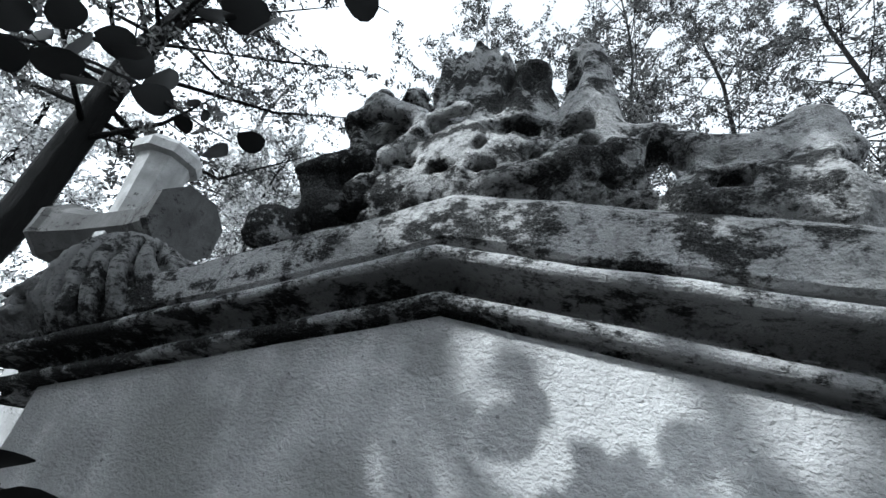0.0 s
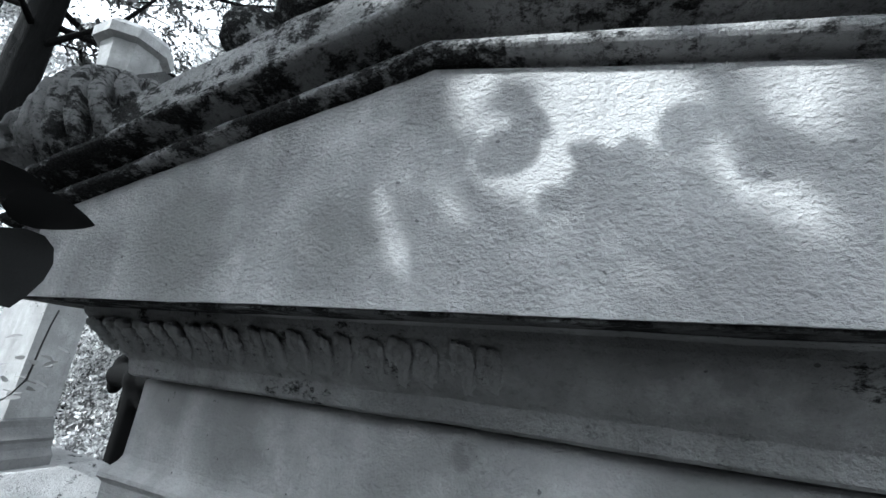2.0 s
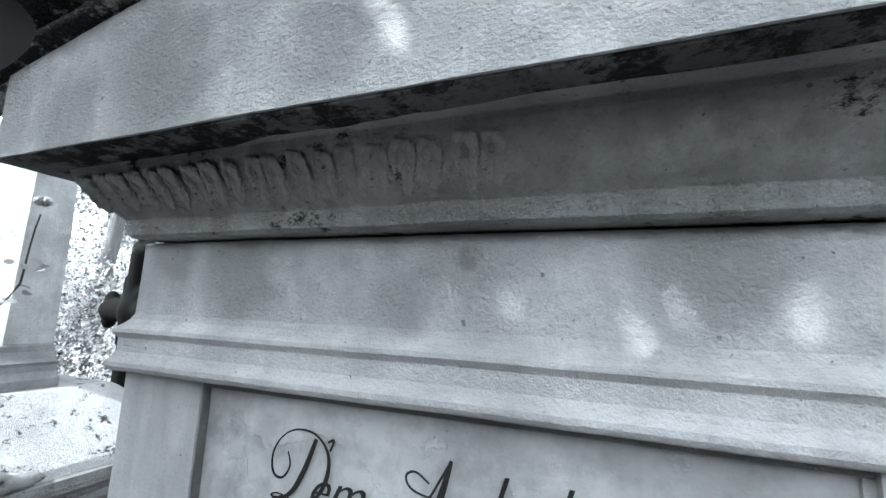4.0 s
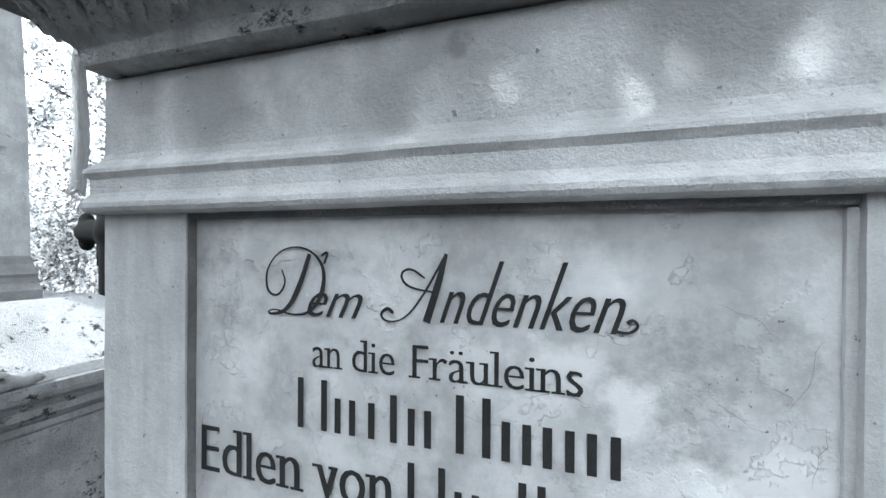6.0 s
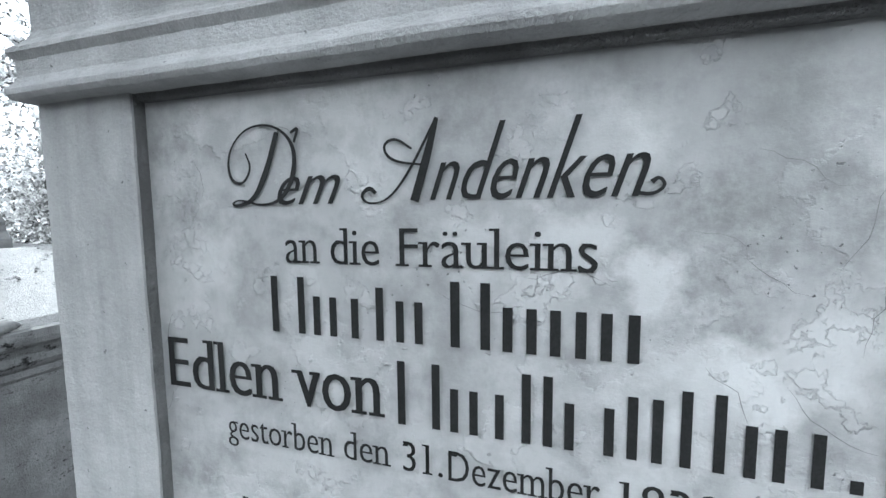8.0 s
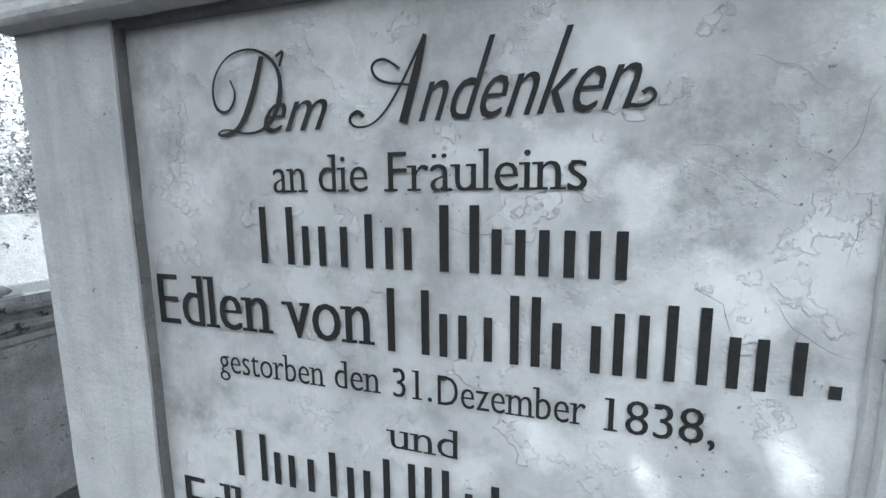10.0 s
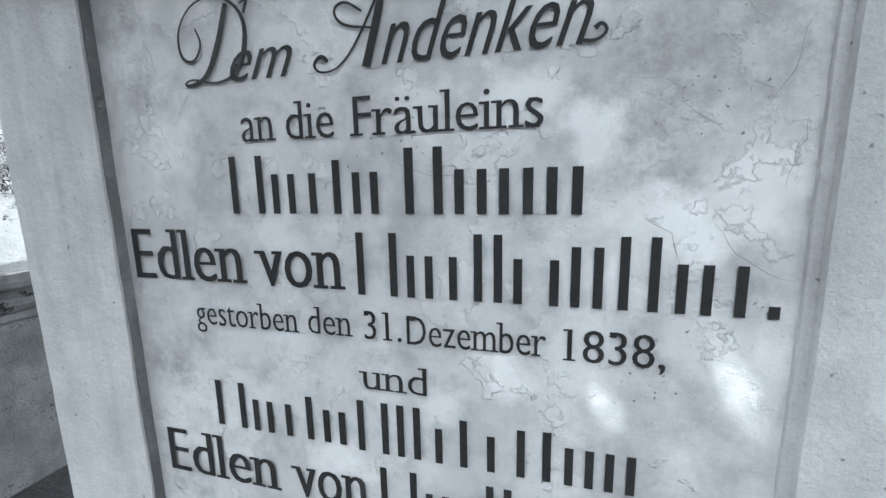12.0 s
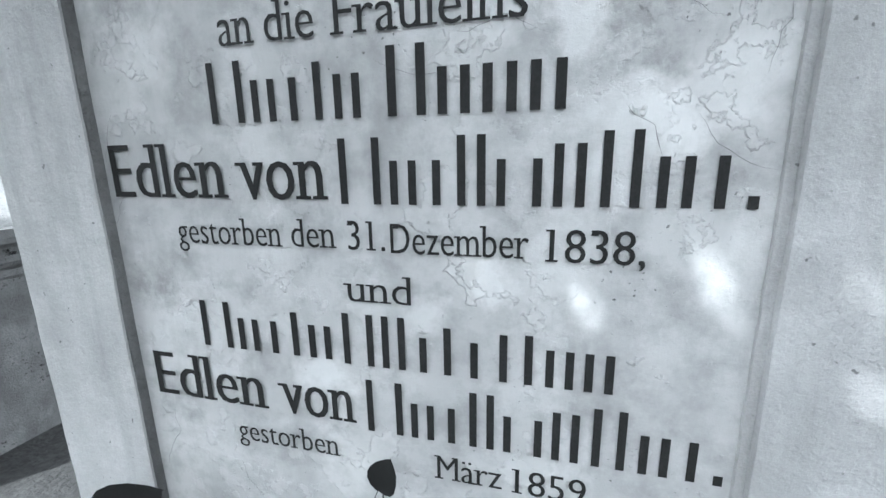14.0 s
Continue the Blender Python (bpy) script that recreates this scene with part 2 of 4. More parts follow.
def sweep_rect(name, profile, x0, x1, yf, yb, mat, amp=0.0012, step=0.018):
    """A moulding run round the front and both sides of a block. profile: (out, z) from the bottom up, capped above and below."""
    verts, rows = [], []
    nx = max(2, int((x1 - x0) / step))
    ny = max(2, int((yb - yf) / (step * 2.5)))
    for out, z in profile:
        loop = []
        loop += [(x0 - out, yb + (yf - out - yb) * i / ny, z) for i in range(ny)]
        loop += [(x0 - out + (x1 - x0 + 2 * out) * i / nx, yf - out, z) for i in range(nx)]
        loop += [(x1 + out, yf - out + (yb - yf + out) * i / ny, z) for i in range(ny + 1)]
        rows.append(len(loop))
        verts += [wobble(p, amp) for p in loop]
    k = rows[0]
    faces = []
    for r in range(len(profile) - 1):
        for i in range(k - 1):
            a = r * k + i
            faces.append((a, a + 1, a + k + 1, a + k))
        faces.append((r * k + k - 1, r * k, r * k + k, r * k + 2 * k - 1))
    top = (len(profile) - 1) * k
    faces.append(tuple(range(k - 1, -1, -1)))
    faces.append(tuple(range(top, top + k)))
    return mesh_of(name, verts, faces, mat)


def soft_box(name, lo, hi, mat, r=0.006, amp=0.001, step=0.03):
    """A block with rounded, slightly uneven edges."""
    (x0, y0, z0), (x1, y1, z1) = lo, hi
    prof = [(-r, z0), (-r * 0.3, z0 + r * 0.3), (0, z0 + r)]
    n = max(1, int((z1 - z0) / step))
    prof += [(0, z0 + r + (z1 - z0 - 2 * r) * i / n) for i in range(1, n + 1)]
    prof += [(-r * 0.3, z1 - r * 0.3), (-r, z1)]
    return sweep_rect(name, prof, x0, x1, y0, y1, mat, amp, step)


def surface(f, lo, hi, h):
    """The surface f = 0 of a solid (f < 0 inside) as quads, one vertex a cell."""
    axes = [np.arange(a, b + h, h) for a, b in zip(lo, hi)]
    X, Y, Z = np.meshgrid(*axes, indexing="ij")
    V = f(X, Y, Z)
    s = V < 0
    nx, ny, nz = V.shape
    total = np.zeros((nx - 1, ny - 1, nz - 1, 3))
    count = np.zeros((nx - 1, ny - 1, nz - 1))
    corners = list(np.ndindex(2, 2, 2))
    cut = lambda A, c: A[c[0]:nx - 1 + c[0], c[1]:ny - 1 + c[1], c[2]:nz - 1 + c[2]]
    for a in corners:
        for ax in range(3):
            if a[ax] == 0:
                b = list(a)
                b[ax] = 1
                va, vb = cut(V, a), cut(V, b)
                hit = cut(s, a) != cut(s, b)
                t = np.where(hit, va / np.where(hit, va - vb, 1), 0)
                for k in range(3):
                    total[..., k] += np.where(hit, a[k] + (t if k == ax else 0), 0)
                count += hit
    live = count > 0
    index = -np.ones(live.shape, int)
    index[live] = np.arange(live.sum())
    cell = np.argwhere(live)
    verts = np.array(lo) + (cell + total[live] / count[live][:, None]) * h
    faces = []
    for ax in range(3):
        u, w = [(1, 2), (2, 0), (0, 1)][ax]
        sl0 = [slice(1, -1)] * 3
        sl0[ax] = slice(0, -1)
        sl1 = list(sl0)
        sl1[ax] = slice(1, None)
        s0, s1 = s[tuple(sl0)], s[tuple(sl1)]
        for inside, flip in ((s0 & ~s1, False), (~s0 & s1, True)):
            e = np.argwhere(inside) + 1
            e[:, ax] -= 1
            quad = []
            for du, dw in ((-1, -1), (0, -1), (0, 0), (-1, 0)):
                c = e.copy()
                c[:, u] += du
                c[:, w] += dw
                quad.append(index[c[:, 0], c[:, 1], c[:, 2]])
            q = np.stack(quad, 1)
            faces.append(q[:, ::-1] if flip else q)
    return verts, np.concatenate(faces)


def ball(X, Y, Z, c, r):
    q = np.sqrt(((X - c[0]) / r[0]) ** 2 + ((Y - c[1]) / r[1]) ** 2 + ((Z - c[2]) / r[2]) ** 2)
    return (q - 1) * min(r)


def rod(X, Y, Z, a, b, r0, r1):
    a, b = np.array(a), np.array(b)
    d = b - a
    t = np.clip(((X - a[0]) * d[0] + (Y - a[1]) * d[1] + (Z - a[2]) * d[2]) / (d @ d), 0, 1)
    return np.sqrt((X - a[0] - t * d[0]) ** 2 + (Y - a[1] - t * d[1]) ** 2 + (Z - a[2] - t * d[2]) ** 2) - (r0 + (r1 - r0) * t)


def join(a, b, k):
    h = np.clip(0.5 + 0.5 * (b - a) / k, 0, 1)
    return b + (a - b) * h - k * h * (1 - h)


def carve(a, b, k):
    return -join(-a, b, k)


def lumpy(X, Y, Z, s):
    return (np.sin(X * s + 1.3 * np.sin(Z * s * 0.7)) * np.sin(Y * s * 1.1 + 0.6) * np.sin(Z * s * 0.9 + np.sin(X * s * 0.6))
            + 0.5 * np.sin(X * s * 2.3 + 2) * np.sin(Z * s * 2.1 + Y * s * 1.7))


def tube(points, radii, sides=7):
    """Verts and faces of a tapered, bent stem."""
    verts, faces = [], []
    pts = [Vector(p) for p in points]
    for i, p in enumerate(pts):
        d = (pts[min(i + 1, len(pts) - 1)] - pts[max(i - 1, 0)]).normalized()
        u = d.orthogonal().normalized()
        w = d.cross(u)
        for k in range(sides):
            a = 2 * math.pi * k / sides
            verts.append(p + (u * math.cos(a) + w * math.sin(a)) * radii[i])
    for i in range(len(pts) - 1):
        for k in range(sides):
            a, b = i * sides + k, i * sides + (k + 1) % sides
            faces.append((a, b, b + sides, a + sides))
    faces.append(tuple(range(sides - 1, -1, -1)))
    faces.append(tuple(range((len(pts) - 1) * sides, len(pts) * sides)))
    return verts, faces


def merged(pieces):
    verts, faces = [], []
    for v, f in pieces:
        n = len(verts)
        verts += [tuple(p) for p in v]
        faces += [tuple(i + n for i in q) for q in f]
    return verts, faces


# ---- ground ----
def ground_sheet():
    n, half = 90, 90.0
    g = np.sinh(np.linspace(-4.5, 4.5, n)) / np.sinh(4.5) * half
    verts = [(x, y, 0.05 * noise.noise((x * 0.7, y * 0.7, 0)) - 0.02) for x in g for y in g]
    faces = [(i * n + j, (i + 1) * n + j, (i + 1) * n + j + 1, i * n + j + 1) for i in range(n - 1) for j in range(n - 1)]
    ob = new("ground", mesh_of("ground", verts, faces, M_GROUND, True))
    tagged(ob, "bare cemetery earth with leaf litter and grass", "ground", kind="structure")


ground_sheet()

# ---- the grave monument ----
MID = 0.05          # the axis of the monument
X0, X1 = -0.522, 0.622
YB = 0.30
FACE = -0.172       # front of the gable
RISE, APEX = 0.20, 2.034
FOOT = 1.761
monument = thing("grave_monument", "weathered grey rendered grave monument with gabled top and painted inscription", "grave monument", at=(MID, 0.1, 0))
monument.location = (0, 0, 0)


def rake_z(x):
    return APEX - RISE * abs(x - MID)


def panel_mesh():
    x0, x1, z0, z1 = -0.362, 0.452, 0.42, 1.445
    nx, nz = 70, 90
    v = []
    for i in range(nx + 1):
        for j in range(nz + 1):
            x, z = x0 + (x1 - x0) * i / nx, z0 + (z1 - z0) * j / nz
            v.append((x, 0.0012 * noise.noise((x * 6, z * 6, 3.0)), z))
    m = (nz + 1)
    f = [(i * m + j, (i + 1) * m + j, (i + 1) * m + j + 1, i * m + j + 1) for i in range(nx) for j in range(nz)]
    n = len(v)
    v += [(x0, 0.06, z0), (x1, 0.06, z0), (x1, 0.06, z1), (x0, 0.06, z1)]
    f.append((n, n + 3, n + 2, n + 1))
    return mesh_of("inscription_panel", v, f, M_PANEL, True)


def pediment_mesh():
    x0, x1, n, m = -0.668, 0.768, 90, 18
    v, f = [], []
    for side, y in ((0, FACE), (1, YB)):
        for i in range(n + 1):
            x = x0 + (x1 - x0) * i / n
            for j in range(m + 1):
                foot = FOOT + 0.0045 * (x + 0.5)
                z = foot + (rake_z(x) + 0.01 - foot) * j / m
                p = Vector((x, y, z))
                v.append(wobble(p, 0.0016, 7.0))
    k, s = m + 1, (n + 1) * (m + 1)
    for i in range(n):
        for j in range(m):
            a = i * k + j
            f.append((a, a + k, a + k + 1, a + 1))
            f.append((s + a, s + a + 1, s + a + k + 1, s + a + k))
        f.append((i * k, s + i * k, s + (i + 1) * k, (i + 1) * k))
        f.append((i * k + m, (i + 1) * k + m, s + (i + 1) * k + m, s + i * k + m))
    for j in range(m):
        f.append((j, j + 1, s + j + 1, s + j))
        b = n * k + j
        f.append((b, s + b, s + b + 1, b + 1))
    return mesh_of("pediment", v, f, M_PEDIMENT)


def rake_mesh(name, profile, mat, x0=-0.775, x1=0.875, amp=0.0025):
    """A moulding that climbs both slopes of the gable. profile: (y, rise above the slope), closed round the back."""
    xs = sorted(set([MID] + [x0 + (x1 - x0) * i / 96 for i in range(97)]))
    v = []
    for x in xs:
        for y, h in profile:
            v.append(wobble((x, y, rake_z(x) + h), amp, 11.0))
    k = len(profile)
    f = []
    for i in range(len(xs) - 1):
        for j in range(k):
            a, b = i * k + j, i * k + (j + 1) % k
            f.append((a, b, b + k, a + k))
    f.append(tuple(range(k - 1, -1, -1)))
    f.append(tuple(range((len(xs) - 1) * k, len(xs) * k)))
    return mesh_of(name, v, f, mat)


def arc(cy, ch, r, a0, a1, n=6, ry=None):
    return [(cy + (ry or r) * math.cos(radians(a0 + (a1 - a0) * i / n)), ch + r * math.sin(radians(a0 + (a1 - a0) * i / n))) for i in range(n + 1)]


part("plinth", soft_box("plinth", (X0 - 0.09, -0.12, -0.05), (X1 + 0.09, YB + 0.05, 0.36), M_SMOOTH, 0.012), monument, "broad rendered foot block")
part("body", soft_box("body", (X0 + 0.022, 0.012, 0.30), (X1 - 0.022, YB - 0.004, 1.70), M_SMOOTH), monument)
inscription = part("inscription_panel", panel_mesh(), monument, "sunken limewashed panel with black painted German lettering, flaking")
for a, b in ((X0, -0.349), (0.440, X1)):
    part("pilaster", soft_box("pilaster", (a, -0.016, 0.36), (b, 0.2, 1.44), M_SMOOTH, 0.007, 0.0012, 0.02), monument)
# edge strips of the panel: darker at left and top, paler at right
part("reveal", soft_box("reveal", (-0.3495, -0.0125, 0.43), (-0.3455, 0.02, 1.436), M_REVEAL, 0.0015, 0.0008, 0.02), monument, "gritty dark edge strip of the sunken panel")
part("reveal", soft_box("reveal", (-0.342, -0.012, 1.424), (0.439, 0.02, 1.4365), M_REVEAL, 0.003, 0.0012, 0.02), monument, "gritty dark edge strip of the sunken panel")
part("reveal", soft_box("reveal", (0.431, -0.006, 0.43), (0.4405, 0.02, 1.423), M_SMOOTH, 0.003, 0.0012, 0.02), monument, "worn bevelled edge strip of the sunken panel")
part("sill", soft_box("sill", (-0.348, -0.010, 0.36), (0.439, 0.1, 0.43), M_SMOOTH, 0.007), monument)
part("architrave", sweep_rect("architrave", [(-0.01, 1.433), (0.012, 1.434), (0.019, 1.437), (0.023, 1.443), (0.023, 1.450), (0.017, 1.458), (0.013, 1.466),
     (0.013, 1.488), (0.016, 1.492), (0.020, 1.497), (0.019, 1.503), (0.011, 1.510), (0.004, 1.518), (0.0, 1.528), (-0.02, 1.53)], X0, X1, -0.016, YB, M_FRIEZE), monument)
part("frieze", soft_box("frieze", (X0, -0.016, 1.522), (X1, YB, 1.6495), M_FRIEZE, 0.004, 0.0016, 0.02), monument)
cornice = part("cornice", sweep_rect("cornice", [(-0.02, 1.6535), (0.012, 1.654), (0.018, 1.658), (0.021, 1.676), (0.022, 1.682), (0.030, 1.690), (0.044, 1.704),
     (0.060, 1.722), (0.073, 1.738), (0.080, 1.748), (0.082, 1.757), (0.10, 1.7605), (0.02, 1.775)], -0.505, 0.605, -0.03, YB, M_CORNICE, 0.0022), monument, "dark cove below the gable with worn leaf relief")
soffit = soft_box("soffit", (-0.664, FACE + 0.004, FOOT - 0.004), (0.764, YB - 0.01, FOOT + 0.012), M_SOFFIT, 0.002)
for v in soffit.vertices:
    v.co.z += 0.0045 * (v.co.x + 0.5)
part("soffit", soffit, monument, "underside of the gable, shade put into its dark colour")
part("pediment", pediment_mesh(), monument, "rough trowelled gable face, streaked")
roll1 = arc(FACE - 0.013, 0.027, 0.009, 255, 105, 6)
roll2 = arc(FACE - 0.037, 0.076, 0.0095, 260, 105, 6)
part("raking_cornice", rake_mesh("raking_cornice", [(FACE + 0.012, -0.004), (FACE + 0.001, 0.002), (FACE + 0.005, 0.011), (FACE + 0.003, 0.016)] + roll1 +
     [(FACE + 0.002, 0.037), (FACE + 0.010, 0.041), (FACE + 0.010, 0.050), (FACE + 0.002, 0.058), (FACE - 0.014, 0.064), (FACE - 0.030, 0.066)] + roll2 +
     [(FACE - 0.024, 0.087), (FACE - 0.006, 0.090), (FACE - 0.004, 0.102), (YB, 0.11), (YB, 0.0)], M_RAKE), monument, "sooty moulded raking cornice")
part("blocking_course", rake_mesh("blocking_course", [(FACE - 0.020, 0.10), (FACE - 0.026, 0.106), (FACE - 0.027, 0.14), (FACE - 0.024, 0.168), (FACE - 0.012, 0.182), (FACE + 0.03, 0.19),
     (YB - 0.02, 0.19), (YB - 0.01, 0.10)], M_RAKE, -0.76, 0.86, 0.004), monument, "blackened rough band above the cornice")


def cresting():
    """Pierced shellwork: ledges on one flank, two fluted shells, a horn, and a long arm that ends in a scroll."""
    def f(X, Y, Z):
        B = lambda c, r: ball(X, Y, Z, c, r)
        R = lambda a, b, r0, r1: rod(X, Y, Z, a, b, r0, r1)
        d = B((0.05, -0.13, 2.29), (0.13, 0.075, 0.105))
        for c, r in (((0.20, -0.125, 2.265), (0.12, 0.06, 0.07)), ((-0.07, -0.13, 2.25), (0.12, 0.06, 0.07)), ((-0.20, -0.13, 2.25), (0.07, 0.055, 0.05)), ((0.10, -0.11, 2.36), (0.13, 0.05, 0.07)),
                     ((-0.305, -0.15, 2.205), (0.050, 0.050, 0.046)), ((-0.175, -0.105, 2.30), (0.09, 0.045, 0.06)), ((-0.165, -0.10, 2.42), (0.055, 0.04, 0.08)), ((-0.215, -0.115, 2.29), (0.060, 0.045, 0.055)), ((-0.235, -0.13, 2.30), (0.035, 0.035, 0.045)), ((-0.125, -0.10, 2.455), (0.085, 0.04, 0.06)), ((0.03, -0.11, 2.48), (0.075, 0.035, 0.10)), ((0.12, -0.11, 2.43), (0.06, 0.035, 0.06)), ((-0.10, -0.115, 2.40), (0.085, 0.05, 0.08)), ((0.39, -0.125, 2.20), (0.10, 0.055, 0.055)), ((0.46, -0.13, 2.19), (0.045, 0.055, 0.06))):
            d = join(d, B(c, r), 0.02)
        # ledges
        for a, b, r0, r1 in (((-0.265, -0.175, 2.318), (-0.155, -0.165, 2.338), 0.013, 0.022), ((-0.255, -0.16, 2.30), (-0.225, -0.15, 2.24), 0.018, 0.02), ((-0.155, -0.16, 2.335), (-0.10, -0.15, 2.36), 0.022, 0.024),
                             ((-0.185, -0.18, 2.418), (-0.115, -0.19, 2.424), 0.016, 0.020), ((-0.115, -0.19, 2.424), (-0.045, -0.185, 2.388), 0.020, 0.017), ((-0.045, -0.185, 2.388), (-0.03, -0.19, 2.345), 0.016, 0.014),
                             ((-0.03, -0.19, 2.345), (-0.085, -0.19, 2.30), 0.014, 0.013), ((-0.085, -0.19, 2.30), (-0.13, -0.185, 2.245), 0.014, 0.016), ((-0.185, -0.17, 2.41), (-0.165, -0.16, 2.36), 0.016, 0.018),
                             ((-0.165, -0.15, 2.47), (-0.165, -0.14, 2.515), 0.030, 0.022), ((-0.10, -0.14, 2.45), (-0.092, -0.14, 2.495), 0.036, 0.024), ((-0.03, -0.195, 2.368), (0.045, -0.195, 2.378), 0.008, 0.011)):
            d = join(d, R(a, b, r0, r1), 0.010)
        # shells, horn, arm and scroll
        for a, b, r0, r1 in (((0.01, -0.13, 2.40), (0.028, -0.13, 2.578), 0.055, 0.034), ((0.0, -0.14, 2.42), (-0.022, -0.14, 2.552), 0.035, 0.028), ((0.05, -0.14, 2.42), (0.070, -0.14, 2.535), 0.035, 0.026),
                             ((0.115, -0.13, 2.39), (0.132, -0.13, 2.505), 0.040, 0.030), ((0.225, -0.13, 2.33), (0.218, -0.13, 2.505), 0.044, 0.036),
                             ((0.20, -0.13, 2.345), (0.31, -0.13, 2.315), 0.032, 0.024), ((0.31, -0.13, 2.315), (0.345, -0.13, 2.288), 0.022, 0.022), ((0.345, -0.13, 2.288), (0.425, -0.13, 2.268), 0.026, 0.030),
                             ((0.425, -0.13, 2.268), (0.470, -0.13, 2.305), 0.030, 0.028), ((0.47, -0.13, 2.30), (0.485, -0.14, 2.26), 0.030, 0.020), ((0.462, -0.14, 2.27), (0.455, -0.145, 2.19), 0.026, 0.030),
                             ((0.35, -0.14, 2.285), (0.345, -0.14, 2.20), 0.012, 0.016), ((0.30, -0.165, 2.285), (0.20, -0.185, 2.255), 0.012, 0.014), ((0.20, -0.185, 2.255), (0.10, -0.185, 2.235), 0.014, 0.014)):
            d = join(d, R(a, b, r0, r1), 0.012)
        # cavities and holes
        for c, r in (((-0.155, -0.205, 2.288), (0.066, 0.07, 0.030)), ((-0.096, -0.215, 2.358), (0.052, 0.075, 0.036)), ((-0.125, -0.20, 2.468), (0.062, 0.065, 0.030)), ((0.130, -0.205, 2.345), (0.058, 0.075, 0.033)),
                     ((0.205, -0.205, 2.333), (0.040, 0.07, 0.024)), ((0.078, -0.20, 2.292), (0.0115, 0.05, 0.0105)), ((0.150, -0.20, 2.280), (0.017, 0.05, 0.017)), ((0.089, -0.205, 2.256), (0.021, 0.05, 0.010)),
                     ((-0.041, -0.20, 2.289), (0.015, 0.05, 0.010)), ((0.222, -0.20, 2.294), (0.024, 0.05, 0.020)), ((0.306, -0.14, 2.262), (0.019, 0.16, 0.040)), ((0.372, -0.19, 2.217), (0.024, 0.09, 0.020)),
                     ((0.137, -0.185, 2.462), (0.025, 0.045, 0.060)), ((0.198, -0.18, 2.470), (0.017, 0.05, 0.070)), ((0.179, -0.13, 2.475), (0.008, 0.2, 0.055)), ((0.008, -0.195, 2.398), (0.036, 0.035, 0.010)),
                     ((-0.135, -0.18, 2.215), (0.04, 0.05, 0.012)), ((0.25, -0.20, 2.228), (0.035, 0.05, 0.012)), ((0.395, -0.19, 2.265), (0.025, 0.04, 0.016)), ((0.478, -0.175, 2.215), (0.012, 0.05, 0.022)),
                     ((0.02, -0.20, 2.26), (0.02, 0.04, 0.008)), ((0.332, -0.17, 2.262), (0.010, 0.05, 0.030))):
            d = carve(d, B(c, r), 0.006)
        flute = np.where((Z > 2.40) & (X < 0.10) & (X > -0.06), np.cos((X - 0.03) * 230 * (1 - (Z - 2.5) * 1.6)), 0)
        d = d - 0.006 * flute * np.clip((Z - 2.40) * 12, 0, 1)
        d = d + 0.0032 * lumpy(X, Y, Z, 75) + 0.0016 * lumpy(X + 0.3, Y, Z, 190)
        return np.maximum(d, 2.10 - Z)
    v, q = surface(f, (-0.38, -0.27, 2.08), (0.55, -0.03, 2.63), 0.005)
    return mesh_of("cresting", v, q, M_CRUST, True)


def acroterion():
    """A corner ornament: a mask in a mane of thick combed locks; the left one."""
    def f(X, Y, Z):
        B = lambda c, r: ball(X, Y, Z, c, r)
        R = lambda a, b, r0, r1: rod(X, Y, Z, a, b, r0, r1)
        d = B((-0.685, -0.125, 2.095), (0.12, 0.105, 0.115))
        for c, r in (((-0.785, -0.14, 2.03), (0.065, 0.095, 0.065)), ((-0.82, -0.15, 1.98), (0.055, 0.08, 0.055)), ((-0.56, -0.12, 2.09), (0.115, 0.085, 0.065)), ((-0.64, -0.13, 2.02), (0.14, 0.09, 0.065))):
            d = join(d, B(c, r), 0.035)
        # locks parted by deep grooves, springing from the brow and curling back over the head
        fan = np.arctan2(Y + 0.09, X + 0.685) * 12 + 32 * (Z - 2.05)
        mane = np.clip((X + 0.785) * 22 + (Z - 2.06) * 22, 0, 1) * np.clip((Z - 1.99) * 25, 0, 1) * np.clip((-0.44 - X) * 12, 0, 1)
        d = d + (0.034 * np.exp(-(np.sin(fan) / 0.40) ** 2) - 0.014) * mane
        d = carve(d, B((-0.79, -0.245, 2.035), (0.036, 0.035, 0.017)), 0.012)
        d = join(d, B((-0.785, -0.222, 2.033), (0.015, 0.018, 0.012)), 0.004)
        d = join(d, R((-0.835, -0.225, 2.05), (-0.745, -0.235, 2.068), 0.010, 0.012), 0.010)
        d = join(d, R((-0.83, -0.23, 2.012), (-0.75, -0.235, 2.012), 0.006, 0.008), 0.010)
        d = d + 0.0028 * lumpy(X, Y, Z, 80) + 0.0014 * lumpy(X, Y + 0.2, Z, 200)
        return np.maximum(d, 1.90 - Z)
    return surface(f, (-0.92, -0.29, 1.88), (-0.40, 0.0, 2.29), 0.005)


part("cresting_ornament", cresting(), monument, "blackened pierced rocaille ornament crowning the gable")
av, aq = acroterion()
part("corner_ornament", mesh_of("corner_ornament", av, aq, M_MASK, True), monument, "carved mask with combed mane")
part("corner_ornament", mesh_of("corner_ornament", av * np.array([-1, 1, 1]) + np.array([2 * MID, 0, 0]), aq[:, ::-1], M_MASK, True), monument, "carved mask with combed mane")


